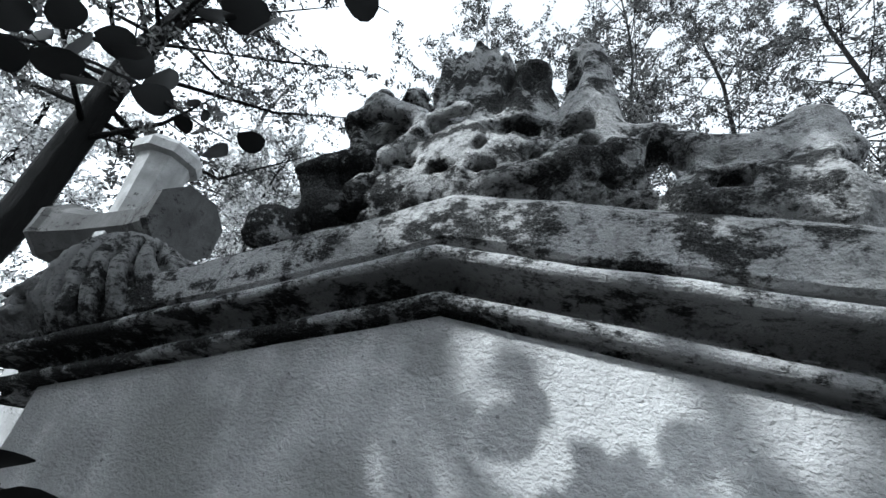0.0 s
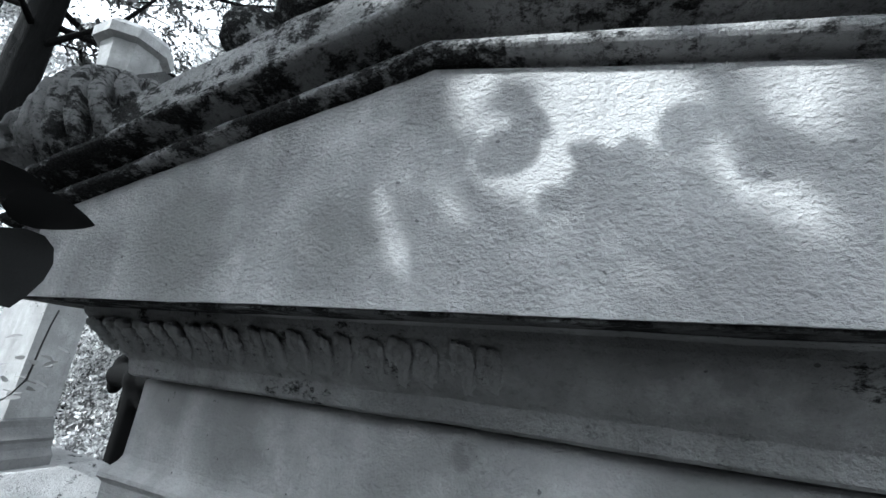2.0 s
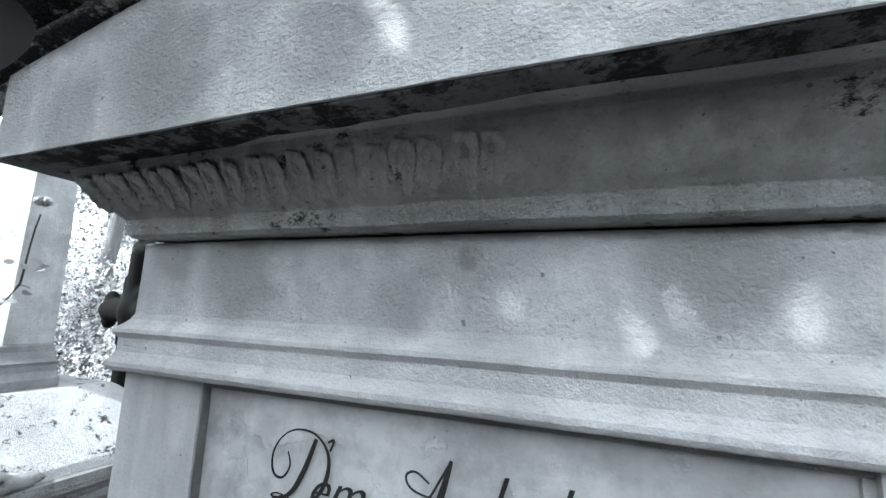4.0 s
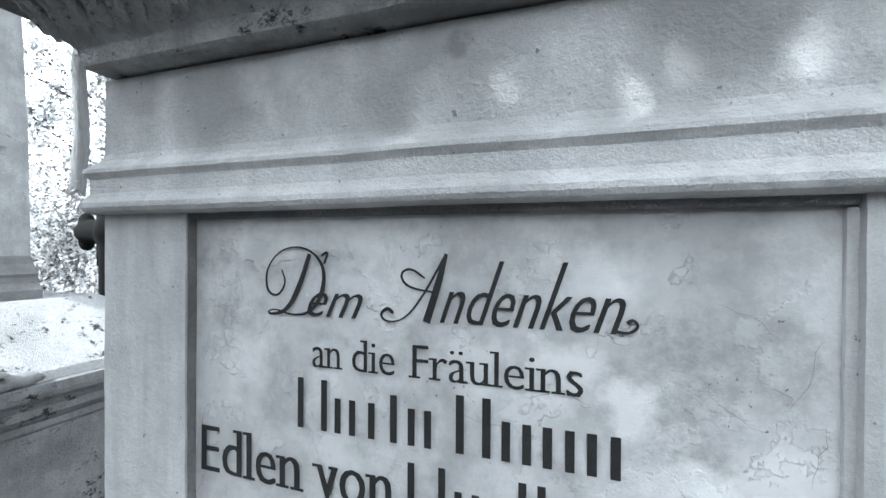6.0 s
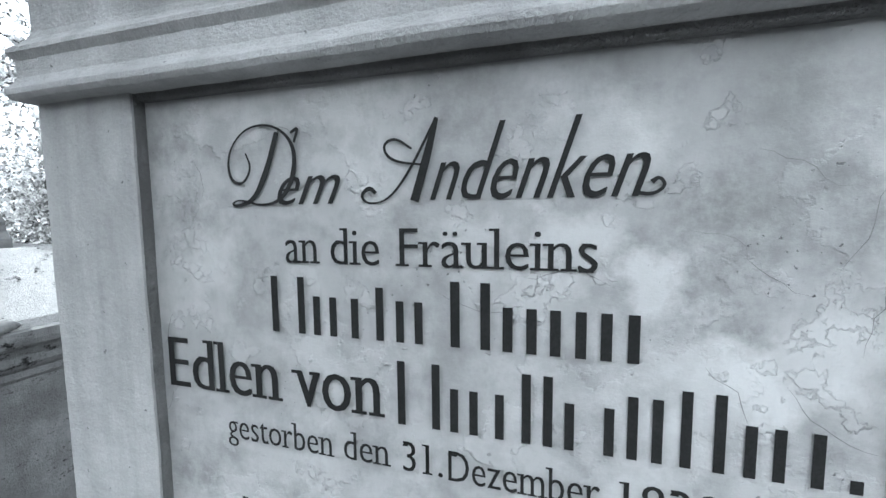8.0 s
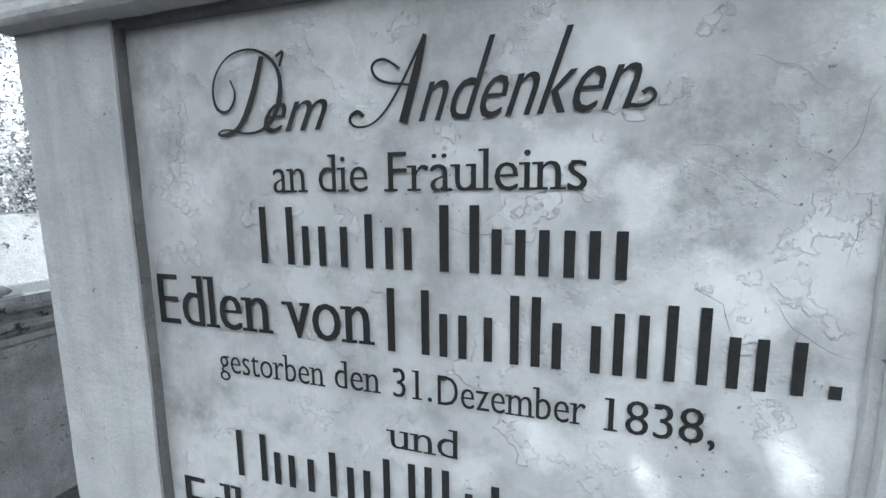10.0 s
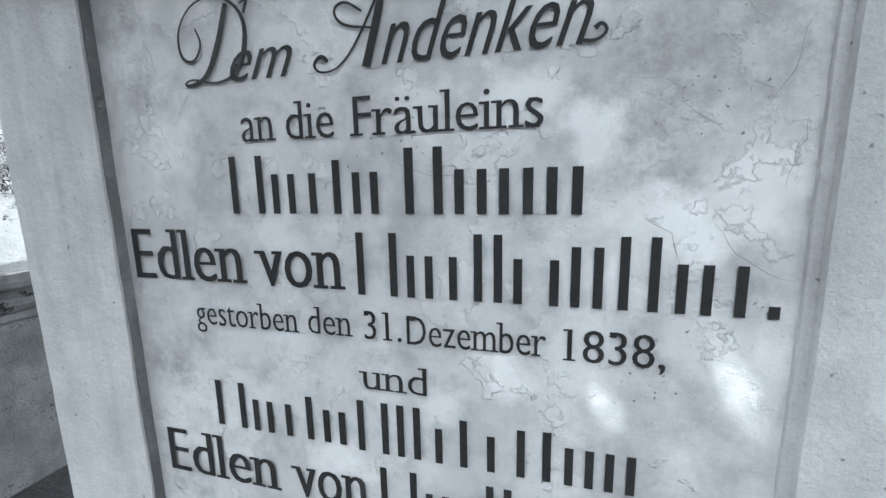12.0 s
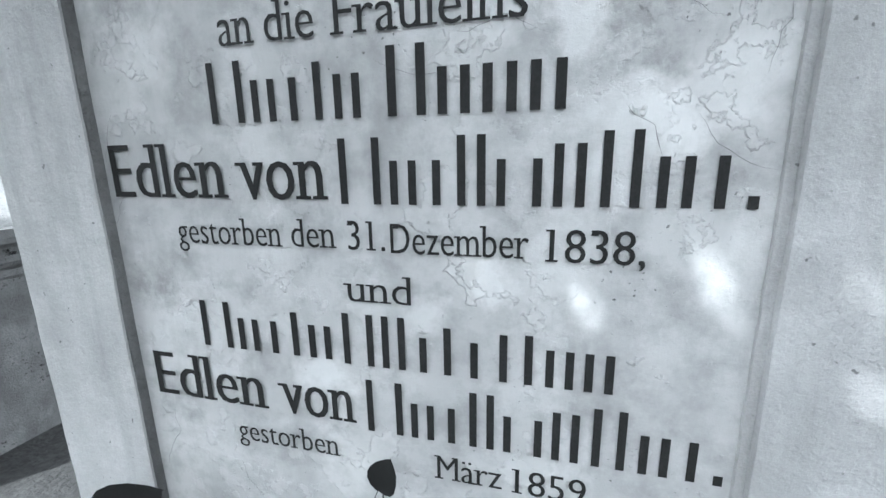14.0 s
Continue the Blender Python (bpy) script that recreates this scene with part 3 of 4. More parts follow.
def relief_leaf():
    """A leaf of the cove: a curled lip with a drilled eye above a hollow tongue."""
    def f(X, Y, Z):
        R = lambda a, b, r0, r1: rod(X, Y, Z, a, b, r0, r1)
        d = R((-0.012, 0, -0.030), (-0.014, -0.003, 0.006), 0.004, 0.007)
        for a, b, r0, r1 in (((-0.014, -0.003, 0.006), (-0.006, -0.007, 0.024), 0.007, 0.008), ((-0.006, -0.007, 0.024), (0.008, -0.008, 0.022), 0.008, 0.008), ((0.008, -0.008, 0.022), (0.012, -0.005, 0.006), 0.008, 0.006),
                             ((0.012, -0.005, 0.006), (0.006, -0.001, -0.034), 0.006, 0.0035)):
            d = join(d, R(a, b, r0, r1), 0.005)
        d = join(d, ball(X, Y, Z, (0, 0.004, -0.008), (0.016, 0.007, 0.034)), 0.004)
        d = carve(d, ball(X, Y, Z, (-0.001, -0.010, 0.009), (0.006, 0.012, 0.011)), 0.003)
        return d + 0.0012 * lumpy(X, Y, Z, 260)
    v, q = surface(f, (-0.03, -0.026, -0.05), (0.03, 0.02, 0.044), 0.0028)
    return mesh_of("relief_leaf", v, q, M_CORNICE, True)


LEAF_RELIEF = relief_leaf()
for i in range(19):
    ob = part("relief_leaf", LEAF_RELIEF, cornice)
    wear = max(0.12, 1.0 - i / 13)
    ob.matrix_basis = pose(-0.540 + 0.0365 * i + 0.004 * math.sin(i * 2.3), -0.0945 + 0.008 * (1 - wear), 1.720, 41, 14 + 6 * math.sin(i * 1.7), 5 * math.sin(i)) @ Matrix.Diagonal((0.92 + 0.1 * math.sin(i * 1.3), 0.35 + 0.65 * wear, 0.95 + 0.1 * math.sin(i * 3.1), 1))


# ---- lettering ----
def glyphs(text, shear=0.0, bold=0.0):
    cu = bpy.data.curves.new("word", "FONT")
    cu.body, cu.shear, cu.offset, cu.extrude, cu.resolution_u = text, shear, bold, 0.0, 3
    ob = new("word", cu)
    dg = bpy.context.evaluated_depsgraph_get()
    me = bpy.data.meshes.new_from_object(ob.evaluated_get(dg))
    v = np.array([x.co[:2] for x in me.vertices])
    f = [tuple(p.vertices) for p in me.polygons]
    bpy.data.objects.remove(ob)
    bpy.data.meshes.remove(me)
    return v, f


CAP = np.ptp(glyphs("H")[0][:, 1])


def solid(name, v2, faces, y=-0.0008, mat=None):
    """Flat painted shapes given in (x, z), as a coat of paint lying on the panel."""
    v = [(x, y - 0.0012 + 0.0012 * noise.noise((x * 6, z * 6, 3.0)), z) for x, z in v2]
    return mesh_of(name, v, faces, mat or M_PAINT)


def slabs(v, f):
    """Bracketless serifs: small slabs across the ends of the upright strokes."""
    seen = collections.Counter()
    for q in f:
        for a, b in zip(q, q[1:] + q[:1]):
            seen[(min(a, b), max(a, b))] += 1
    out = []
    for (a, b), k in seen.items():
        (xa, za), (xb, zb) = v[a], v[b]
        w = abs(xa - xb)
        if k == 1 and abs(za - zb) < 0.004 and 0.02 < w < 0.17 and (za < 0.02 or za > 0.58 * CAP):
            lo, hi = min(xa, xb), max(xa, xb)
            if za < 0.02:
                out.append((lo - 0.095, hi + 0.095, za, za + 0.040))
            else:
                out.append((lo - 0.100, hi + 0.015, za - 0.040, za))
    return out


def word(text, x0, x1, base, cap, shear=0.0, weight=0.020, serif=True, tall=1.0):
    """A painted word: upright strokes broad, cross strokes thin; tall stretches the ascenders."""
    v, f = glyphs(text, 0.0, -0.010)
    feet = slabs(v, f) if serif else []
    verts, faces = [], []
    for k, shift in enumerate((-weight, 0.0, weight)):
        n = len(verts)
        verts += [(x + shift, z, k) for x, z in v]
        faces += [tuple(i + n for i in q) for q in f]
    for k, (a, b, c, d) in enumerate(feet):
        n = len(verts)
        verts += [(a, c, 3 + k % 3), (b, c, 3 + k % 3), (b, d, 3 + k % 3), (a, d, 3 + k % 3)]
        faces.append((n, n + 1, n + 2, n + 3))
    w = np.array(verts, float)
    xh = 0.70 * CAP
    w[:, 1] = np.where(w[:, 1] > xh, xh + (w[:, 1] - xh) * tall, w[:, 1])
    w[:, 0] += shear * w[:, 1]
    lo, hi = w[:, 0].min(), w[:, 0].max()
    x, z = x0 + (w[:, 0] - lo) / (hi - lo) * (x1 - x0), base + w[:, 1] / CAP * cap
    body = [(a, -0.0020 - 0.00004 * k + 0.0012 * noise.noise((a * 6, c * 6, 3.0)), c) for a, c, k in zip(x, z, w[:, 2])]
    part("word", mesh_of("word", body, faces, M_PAINT), inscription, f'black painted word "{text}"')


def bars(widths, x0, x1, base, heights):
    """Plain upright bars in place of a name."""
    total = sum(widths) + 0.3 * (len(widths) - 1)
    u = (x1 - x0) / total
    x = x0
    for w, h in zip(widths, heights):
        thick = 0.24 * u
        feet = (x, x + w * u - thick) if w > 0.7 else (x + (w * u - thick) / 2,)
        for q in feet:
            part("name_bar", solid("name_bar", [(q, base), (q + thick, base), (q + thick, base + h), (q, base + h)], [(0, 1, 2, 3)]), inscription, "plain black painted bar")
        x += (w + 0.3) * u


def ribbon(points, widths):
    """A pen stroke through points (x, z), thick and thin."""
    p = np.array(points, float)
    for _ in range(3):
        q = np.empty((2 * len(p) - 2, 2))
        q[0::2], q[1::2] = 0.75 * p[:-1] + 0.25 * p[1:], 0.25 * p[:-1] + 0.75 * p[1:]
        p = np.vstack([p[:1], q, p[-1:]])
    d = np.gradient(p, axis=0)
    d /= np.linalg.norm(d, axis=1)[:, None] + 1e-9
    w = np.interp(np.linspace(0, 1, len(p)), np.linspace(0, 1, len(widths)), widths)[:, None] / 2
    nrm = np.stack([-d[:, 1], d[:, 0]], 1)
    v = np.vstack([p + nrm * w, p - nrm * w])
    n = len(p)
    f = [(i, i + 1, n + i + 1, n + i) for i in range(n - 1)]
    part("flourish", solid("flourish", v, f, -0.0012), inscription, "curled black pen flourish")


word("em", -0.146, -0.061, 1.290, 0.050, 0.5, 0.012, False)
word("ndenken", 0.043, 0.250, 1.292, 0.060, 0.5, 0.014, False, 2.0)
# script capitals D and A, tall strokes, and the closing curl
ribbon([(-0.143, 1.374), (-0.158, 1.331), (-0.178, 1.296), (-0.204, 1.289), (-0.212, 1.293), (-0.198, 1.298), (-0.168, 1.289), (-0.138, 1.296), (-0.120, 1.326), (-0.120, 1.361),
        (-0.148, 1.384), (-0.188, 1.382), (-0.214, 1.354), (-0.213, 1.321), (-0.194, 1.314), (-0.180, 1.334), (-0.188, 1.352)], [0.006, 0.008, 0.004, 0.002, 0.003, 0.007, 0.003, 0.002, 0.004, 0.003, 0.002])
ribbon([(-0.120, 1.361), (-0.113, 1.378), (-0.124, 1.372)], [0.003, 0.004, 0.003])
ribbon([(0.051, 1.376), (0.020, 1.321), (-0.004, 1.293), (-0.028, 1.289), (-0.037, 1.299), (-0.026, 1.308), (-0.018, 1.301)], [0.003, 0.003, 0.002, 0.003, 0.005, 0.004])
ribbon([(0.051, 1.376), (0.040, 1.336), (0.026, 1.292)], [0.004, 0.009, 0.010])
ribbon([(0.038, 1.329), (0.000, 1.334), (-0.010, 1.351), (0.005, 1.359), (0.024, 1.346)], [0.002, 0.003, 0.003, 0.002])
ribbon([(0.239, 1.296), (0.253, 1.294), (0.263, 1.302), (0.257, 1.310), (0.251, 1.305)], [0.004, 0.003, 0.003, 0.005])
for text, a, b in (("an", -0.138, -0.091), ("die", -0.077, -0.016), ("Fräuleins", 0.003, 0.208)):
    word(text, a, b, 1.222, 0.042, 0, 0.012)
bars([1.2, 0.8, 0.6, 0.4, 0.8], -0.161, 0.033, 1.138, [0.068, 0.046, 0.046, 0.060, 0.046])
bars([1.0, 0.8, 0.8, 0.8], 0.064, 0.246, 1.138, [0.070, 0.046, 0.046, 0.046])
for base, tip, e0, e1, v0, v1, m0, m1 in ((1.049, 1.042, -0.333, -0.151, -0.137, -0.014, 0.002, 0.416), (0.758, 0.748, -0.320, -0.130, -0.112, 0.002, 0.018, 0.421)):
    word("Edlen", e0, e1, base, 0.069, 0, 0.022)
    word("von", v0, v1, base - 0.001, 0.069, 0, 0.022)
    bars([1.3, 0.8, 0.6, 0.8, 1.2, 0.8, 0.4, 0.4, 0.8, 0.6, 0.2], m0, m1, tip + 0.002, [0.073, 0.048, 0.048, 0.073, 0.048, 0.062, 0.073, 0.073, 0.048, 0.048, 0.012])
for text, a, b, z in (("gestorben", -0.240, -0.081, 0.990), ("den", -0.068, -0.008, 0.991), ("31.", 0.007, 0.054, 0.990), ("Dezember", 0.060, 0.215, 0.988), ("1838,", 0.232, 0.328, 0.986)):
    word(text, a, b, z, 0.035, 0, 0.012)
word("und", -0.003, 0.083, 0.926, 0.035, 0, 0.010)
bars([1.2, 0.8, 0.6, 0.4, 0.8], -0.223, -0.026, 0.845, [0.066, 0.045, 0.045, 0.060, 0.045])
bars([1.1, 0.8, 0.6, 0.4, 0.7, 0.5, 0.4, 0.8, 0.8], -0.009, 0.308, 0.842, [0.068, 0.068, 0.045, 0.060, 0.045, 0.058, 0.060, 0.045, 0.045])
for text, a, b, z in (("gestorben", -0.187, -0.026, 0.702), ("März", 0.106, 0.191, 0.696), ("1859", 0.203, 0.288, 0.695)):
    word(text, a, b, z, 0.034, 0, 0.012)


# ---- cracks in the limewash ----
M_CRACK = plain("open_crack", 0.24, 0.95, 0.4, 60.0, 0.001)


def fissure(x, z, steps, turn, seed, width=0.0010):
    r = np.random.default_rng(seed)
    p, a = [(x, z)], turn
    for i in range(steps):
        a += r.normal() * 0.55
        a = turn + (a - turn) * 0.75
        p.append((p[-1][0] + 0.011 * math.cos(a), p[-1][1] + 0.011 * math.sin(a)))
    p = np.array(p)
    d = np.gradient(p, axis=0)
    d /= np.linalg.norm(d, axis=1)[:, None]
    w = width * (0.35 + 0.65 * r.random(len(p)))[:, None] * np.sin(np.linspace(0.15, 3.0, len(p)))[:, None] / 2
    nrm = np.stack([-d[:, 1], d[:, 0]], 1)
    v, n = np.vstack([p + nrm * w, p - nrm * w]), len(p)
    part("crack", solid("crack", v, [(i, i + 1, n + i + 1, n + i) for i in range(n - 1)], 0.0004, M_CRACK), inscription, "hair crack in the limewash")


for k, (x, z, n, a) in enumerate(((-0.315, 1.065, 9, -1.4), (-0.318, 1.155, 7, -1.7), (-0.300, 0.742, 13, -1.5), (0.285, 1.262, 10, -0.35), (0.39, 1.228, 7, 0.5), (0.36, 1.13, 8, -0.7), (0.14, 1.215, 9, 0.1),
                                   (-0.16, 1.372, 5, 0.6), (-0.26, 1.30, 5, 1.3), (0.30, 1.14, 6, -1.2), (0.41, 1.16, 6, 1.3), (-0.19, 0.665, 6, -1.0), (0.05, 1.196, 8, -0.2), (0.33, 1.33, 7, -0.3))):
    fissure(x, z, n, a, 40 + k)



# ---- leaves and trees ----
def leaf_cloud(centres, sizes, long=2.3, cup=0.12, droop=None):
    """Many small pointed leaves, each folded along its rib, turned at random."""
    n = len(centres)
    u = rng.normal(size=(n, 3))
    if droop is not None:
        u += np.array([0, 0, -droop])
    u /= np.linalg.norm(u, axis=1)[:, None]
    w = np.cross(u, rng.normal(size=(n, 3)))
    w /= np.linalg.norm(w, axis=1)[:, None]
    k = np.cross(u, w)
    s = np.asarray(sizes)[:, None]
    a, b = centres - u * s * long / 2, centres + u * s * long / 2
    m = centres - u * s * 0.12 * long
    l, r = m - w * s / 2 + k * s * cup, m + w * s / 2 + k * s * cup
    v = np.stack([a, l, b, r], 1).reshape(-1, 3)
    i = np.arange(n)[:, None] * 4
    f = np.concatenate([i + [[0, 2, 1]], i + [[0, 3, 2]]]).reshape(-1, 3)
    return v, f


def fast_mesh(name, v, f, mat):
    me = bpy.data.meshes.new(name)
    me.vertices.add(len(v))
    me.vertices.foreach_set("co", np.asarray(v, np.float32).ravel())
    me.loops.add(f.size)
    me.loops.foreach_set("vertex_index", np.asarray(f, np.int32).ravel())
    me.polygons.add(len(f))
    me.polygons.foreach_set("loop_start", np.arange(0, f.size, f.shape[1], dtype=np.int32))
    me.materials.append(mat)
    me.update(calc_edges=True)
    return me


def tree(label, at, height, girth, spread, first, clumps, per, leaf, mat, barkmat, lean=(0, 0), clump=0.4, seed=0, twigs=9):
    """A tapered trunk with limbs, and a crown of leaf clumps on the limb ends."""
    r = np.random.default_rng(seed)
    t = thing("tree", label, "tree", at=at)
    n = 9
    pts = [(lean[0] * i / n + 0.10 * math.sin(i * 1.3 + seed), lean[1] * i / n + 0.10 * math.cos(i * 1.7 + seed), height * i / n - (0.1 if i == 0 else 0)) for i in range(n + 1)]
    v, f = tube(pts, [girth * (1.25 if i == 0 else 1.0) * (1 - 0.85 * i / n) + 0.006 for i in range(n + 1)], 9)
    part("trunk", mesh_of("trunk", v, f, barkmat, True), t)
    limbs, spots_at = [], []
    for i in range(clumps):
        h = first + (height * 1.02 - first) * (i + r.random()) / clumps
        q = h / height * n
        a, b = np.array(pts[min(int(q), n)]), np.array(pts[min(int(q) + 1, n)])
        root = a + (b - a) * (q - int(q))
        ang = i * 2.4 + r.normal() * 0.4
        reach = spread * (0.35 + 0.65 * r.random()) * (1.0 - 0.55 * max(0.0, (h - first) / (height - first + 0.01)) ** 1.5)
        tip = root + np.array([math.cos(ang) * reach, math.sin(ang) * reach, reach * (0.25 + 0.5 * r.random())])
        mid = (root + tip) / 2 + r.normal(size=3) * 0.08 * reach + np.array([0, 0, -0.06 * reach])
        g = girth * (1 - 0.85 * h / height) * 0.22 + 0.007
        limbs.append(tube([root, mid, tip], [g, g * 0.6, 0.004], 5))
        for j in range(twigs):
            k = 0.25 + 0.75 * (j + r.random()) / twigs
            p0 = mid + (tip - mid) * (k * 2 - 1) if k > 0.5 else root + (mid - root) * k * 2
            way = (tip - root) / (reach + 0.01) * 0.6 + r.normal(size=3) * 0.75
            way /= np.linalg.norm(way)
            size = clump * (0.9 + 1.3 * r.random())
            p1 = p0 + way * size * 0.5 + r.normal(size=3) * 0.08 * size
            p2 = p0 + way * size + np.array([0, 0, -0.22 * size])
            limbs.append(tube([p0, p1, p2], [g * 0.25 + 0.002, 0.003, 0.0012], 3))
            t01 = r.uniform(0.15, 1.05, per // twigs)[:, None]
            along = p0 * (1 - t01) ** 2 + 2 * p1 * t01 * (1 - t01) + p2 * t01 ** 2
            spots_at.append(along + r.normal(size=along.shape) * leaf * 1.3)
    v, f = merged(limbs)
    tagged(part("branchwork", mesh_of("branchwork", v, f, barkmat, True), t), kind="stuff")
    c = np.concatenate(spots_at)
    v, f = leaf_cloud(c, leaf * (0.6 + 0.8 * r.random(len(c))), droop=0.4)
    crown = part("crown", fast_mesh("crown", v, f, mat), t)
    tagged(crown, kind="stuff")
    return t


tree("tall dark tree with a stout straight trunk and feathery crown", (-5.7, 0.95, 0), 11.0, 0.26, 3.6, 4.6, 60, 300, 0.038, M_LEAF, M_BARK, (0.2, 0.2), 0.32, 1)
tree("slender pale forked tree with thin foliage", (-6.3, 3.15, 0), 8.5, 0.12, 2.2, 4.0, 26, 201, 0.03, M_LEAF, M_PALE_BARK, (0.3, 0.2), 0.3, 2)
tree("tall airy tree standing behind the monument", (-3.6, 6.8, 0), 12.5, 0.12, 3.2, 4.0, 50, 300, 0.034, M_LEAF, M_BARK, (0.5, 0.0), 0.3, 3)
tree("tall airy tree standing behind the monument", (-0.2, 8.2, 0), 14.0, 0.13, 3.2, 5.6, 50, 300, 0.034, M_LEAF, M_BARK, (0.2, 0.3), 0.3, 4)
tree("thin dark tree with wiry branches", (2.6, 6.2, 0), 12.5, 0.085, 3.0, 3.8, 56, 300, 0.03, M_LEAF, M_BARK, (-0.3, 0.2), 0.3, 5)
tree("leafy tree filling the sky", (4.8, 6.8, 0), 13.5, 0.12, 3.6, 2.4, 76, 420, 0.034, M_LEAF, M_BARK, (0.1, 0.2), 0.36, 6)
tree("tall thin tree with wiry twigs and sparse leaves", (0.45, 4.7, 0), 11.0, 0.05, 2.2, 5.0, 34, 330, 0.03, M_LEAF, M_BARK, (0.2, -0.2), 0.26, 11)
tree("tall thin tree with wiry twigs and sparse leaves", (-1.7, 4.4, 0), 10.5, 0.05, 2.2, 4.8, 34, 330, 0.03, M_LEAF, M_PALE_BARK, (-0.2, -0.3), 0.26, 12)
tree("distant sunlit tree with dense leaves, sunlight put into their pale colour", (-9.5, 6.5, 0), 9.0, 0.14, 3.4, 1.8, 60, 620, 0.046, M_SHRUB, M_BARK, (0.3, 0.1), 0.6, 7)
tree("distant sunlit tree with dense leaves, sunlight put into their pale colour", (-12.0, 2.0, 0), 9.0, 0.14, 3.4, 1.2, 60, 620, 0.046, M_SHRUB, M_BARK, (0.3, 0.1), 0.6, 8)
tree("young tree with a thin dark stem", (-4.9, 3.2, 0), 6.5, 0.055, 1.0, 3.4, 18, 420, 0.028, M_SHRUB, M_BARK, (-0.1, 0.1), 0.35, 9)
tree("dark tree beyond the graves", (1.2, 13.5, 0), 17.0, 0.2, 4.6, 4.0, 70, 320, 0.06, M_LEAF, M_BARK, (0.1, 0.2), 0.7, 10)


def shrub(label, at, r3, count, leaf, seed):
    r = np.random.default_rng(seed)
    t = thing("shrub", label, "shrub", "sunlit shrubs", at)
    stems = []
    for i in range(9):
        a = i * 0.7
        tip = (math.cos(a) * r3[0] * 0.6, math.sin(a) * r3[1] * 0.6, r3[2] * (1.0 + 0.5 * r.random()))
        stems.append(tube([(0.05 * math.cos(a), 0.05 * math.sin(a), -0.05), (tip[0] * 0.4, tip[1] * 0.4, tip[2] * 0.55), tip], [0.022, 0.014, 0.004], 5))
    v, f = merged(stems)
    tagged(part("stemwork", mesh_of("stemwork", v, f, M_BARK, True), t), kind="stuff")
    hubs = r.normal(size=(40, 3))
    hubs = hubs / np.linalg.norm(hubs, axis=1)[:, None] * (0.55 + 0.5 * r.random((40, 1))) * np.array(r3) + np.array([0, 0, r3[2]])
    c = hubs[r.integers(0, 40, count)] + r.normal(size=(count, 3)) * np.array(r3) * 0.16
    c[:, 2] = np.abs(c[:, 2]) + 0.02
    v, f = leaf_cloud(c, leaf * (0.6 + 0.8 * r.random(count)))
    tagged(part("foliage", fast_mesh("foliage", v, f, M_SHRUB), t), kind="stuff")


for i, (x, y, rx, rz) in enumerate(((-4.6, 2.2, 0.6, 0.42), (-5.6, 3.6, 0.9, 0.9), (-6.8, 3.0, 1.0, 1.1), (-7.4, 5.0, 1.3, 1.5), (-4.4, 4.4, 0.9, 1.1), (-8.6, 1.4, 1.3, 1.3), (-3.4, 5.6, 1.0, 1.2), (-10.0, 4.0, 1.6, 2.0))):
    shrub("low sunlit shrub with small leaves, sunlight put into their pale colour", (x, y, 0), (rx, rx, rz), 11000, 0.022 + 0.003 * abs(x + 4), 20 + i)


# unseen shade tree added behind the camera; its gaps aim sun at chosen monument patches
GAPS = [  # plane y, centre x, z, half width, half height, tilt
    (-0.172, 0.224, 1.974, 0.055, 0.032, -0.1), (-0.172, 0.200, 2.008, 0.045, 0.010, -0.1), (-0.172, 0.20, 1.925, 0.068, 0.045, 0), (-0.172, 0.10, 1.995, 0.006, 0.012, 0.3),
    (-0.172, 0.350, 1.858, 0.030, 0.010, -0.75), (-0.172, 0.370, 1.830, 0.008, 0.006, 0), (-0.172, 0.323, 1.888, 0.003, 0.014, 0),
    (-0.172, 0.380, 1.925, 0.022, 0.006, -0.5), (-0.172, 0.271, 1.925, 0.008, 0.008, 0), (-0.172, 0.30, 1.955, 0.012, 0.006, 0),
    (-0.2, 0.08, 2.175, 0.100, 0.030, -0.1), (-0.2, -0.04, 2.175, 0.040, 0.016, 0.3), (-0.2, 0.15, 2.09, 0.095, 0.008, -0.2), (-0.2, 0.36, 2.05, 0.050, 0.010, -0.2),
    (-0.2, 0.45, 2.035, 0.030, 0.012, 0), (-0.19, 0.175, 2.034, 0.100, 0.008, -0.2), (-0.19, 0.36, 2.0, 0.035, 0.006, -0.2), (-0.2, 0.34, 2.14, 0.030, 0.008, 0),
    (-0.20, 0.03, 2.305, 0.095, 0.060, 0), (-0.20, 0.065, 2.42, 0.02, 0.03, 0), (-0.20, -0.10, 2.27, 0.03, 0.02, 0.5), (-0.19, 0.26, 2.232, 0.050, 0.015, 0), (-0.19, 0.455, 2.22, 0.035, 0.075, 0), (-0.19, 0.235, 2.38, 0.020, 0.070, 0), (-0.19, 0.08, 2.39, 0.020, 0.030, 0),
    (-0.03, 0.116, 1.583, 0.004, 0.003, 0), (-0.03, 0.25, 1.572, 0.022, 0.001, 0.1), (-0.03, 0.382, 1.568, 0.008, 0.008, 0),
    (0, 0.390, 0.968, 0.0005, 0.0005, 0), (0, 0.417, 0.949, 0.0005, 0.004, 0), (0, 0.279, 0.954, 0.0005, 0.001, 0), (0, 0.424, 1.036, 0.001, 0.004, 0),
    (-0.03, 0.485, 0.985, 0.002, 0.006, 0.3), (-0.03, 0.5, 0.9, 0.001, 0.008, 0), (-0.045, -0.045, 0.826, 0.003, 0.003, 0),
]


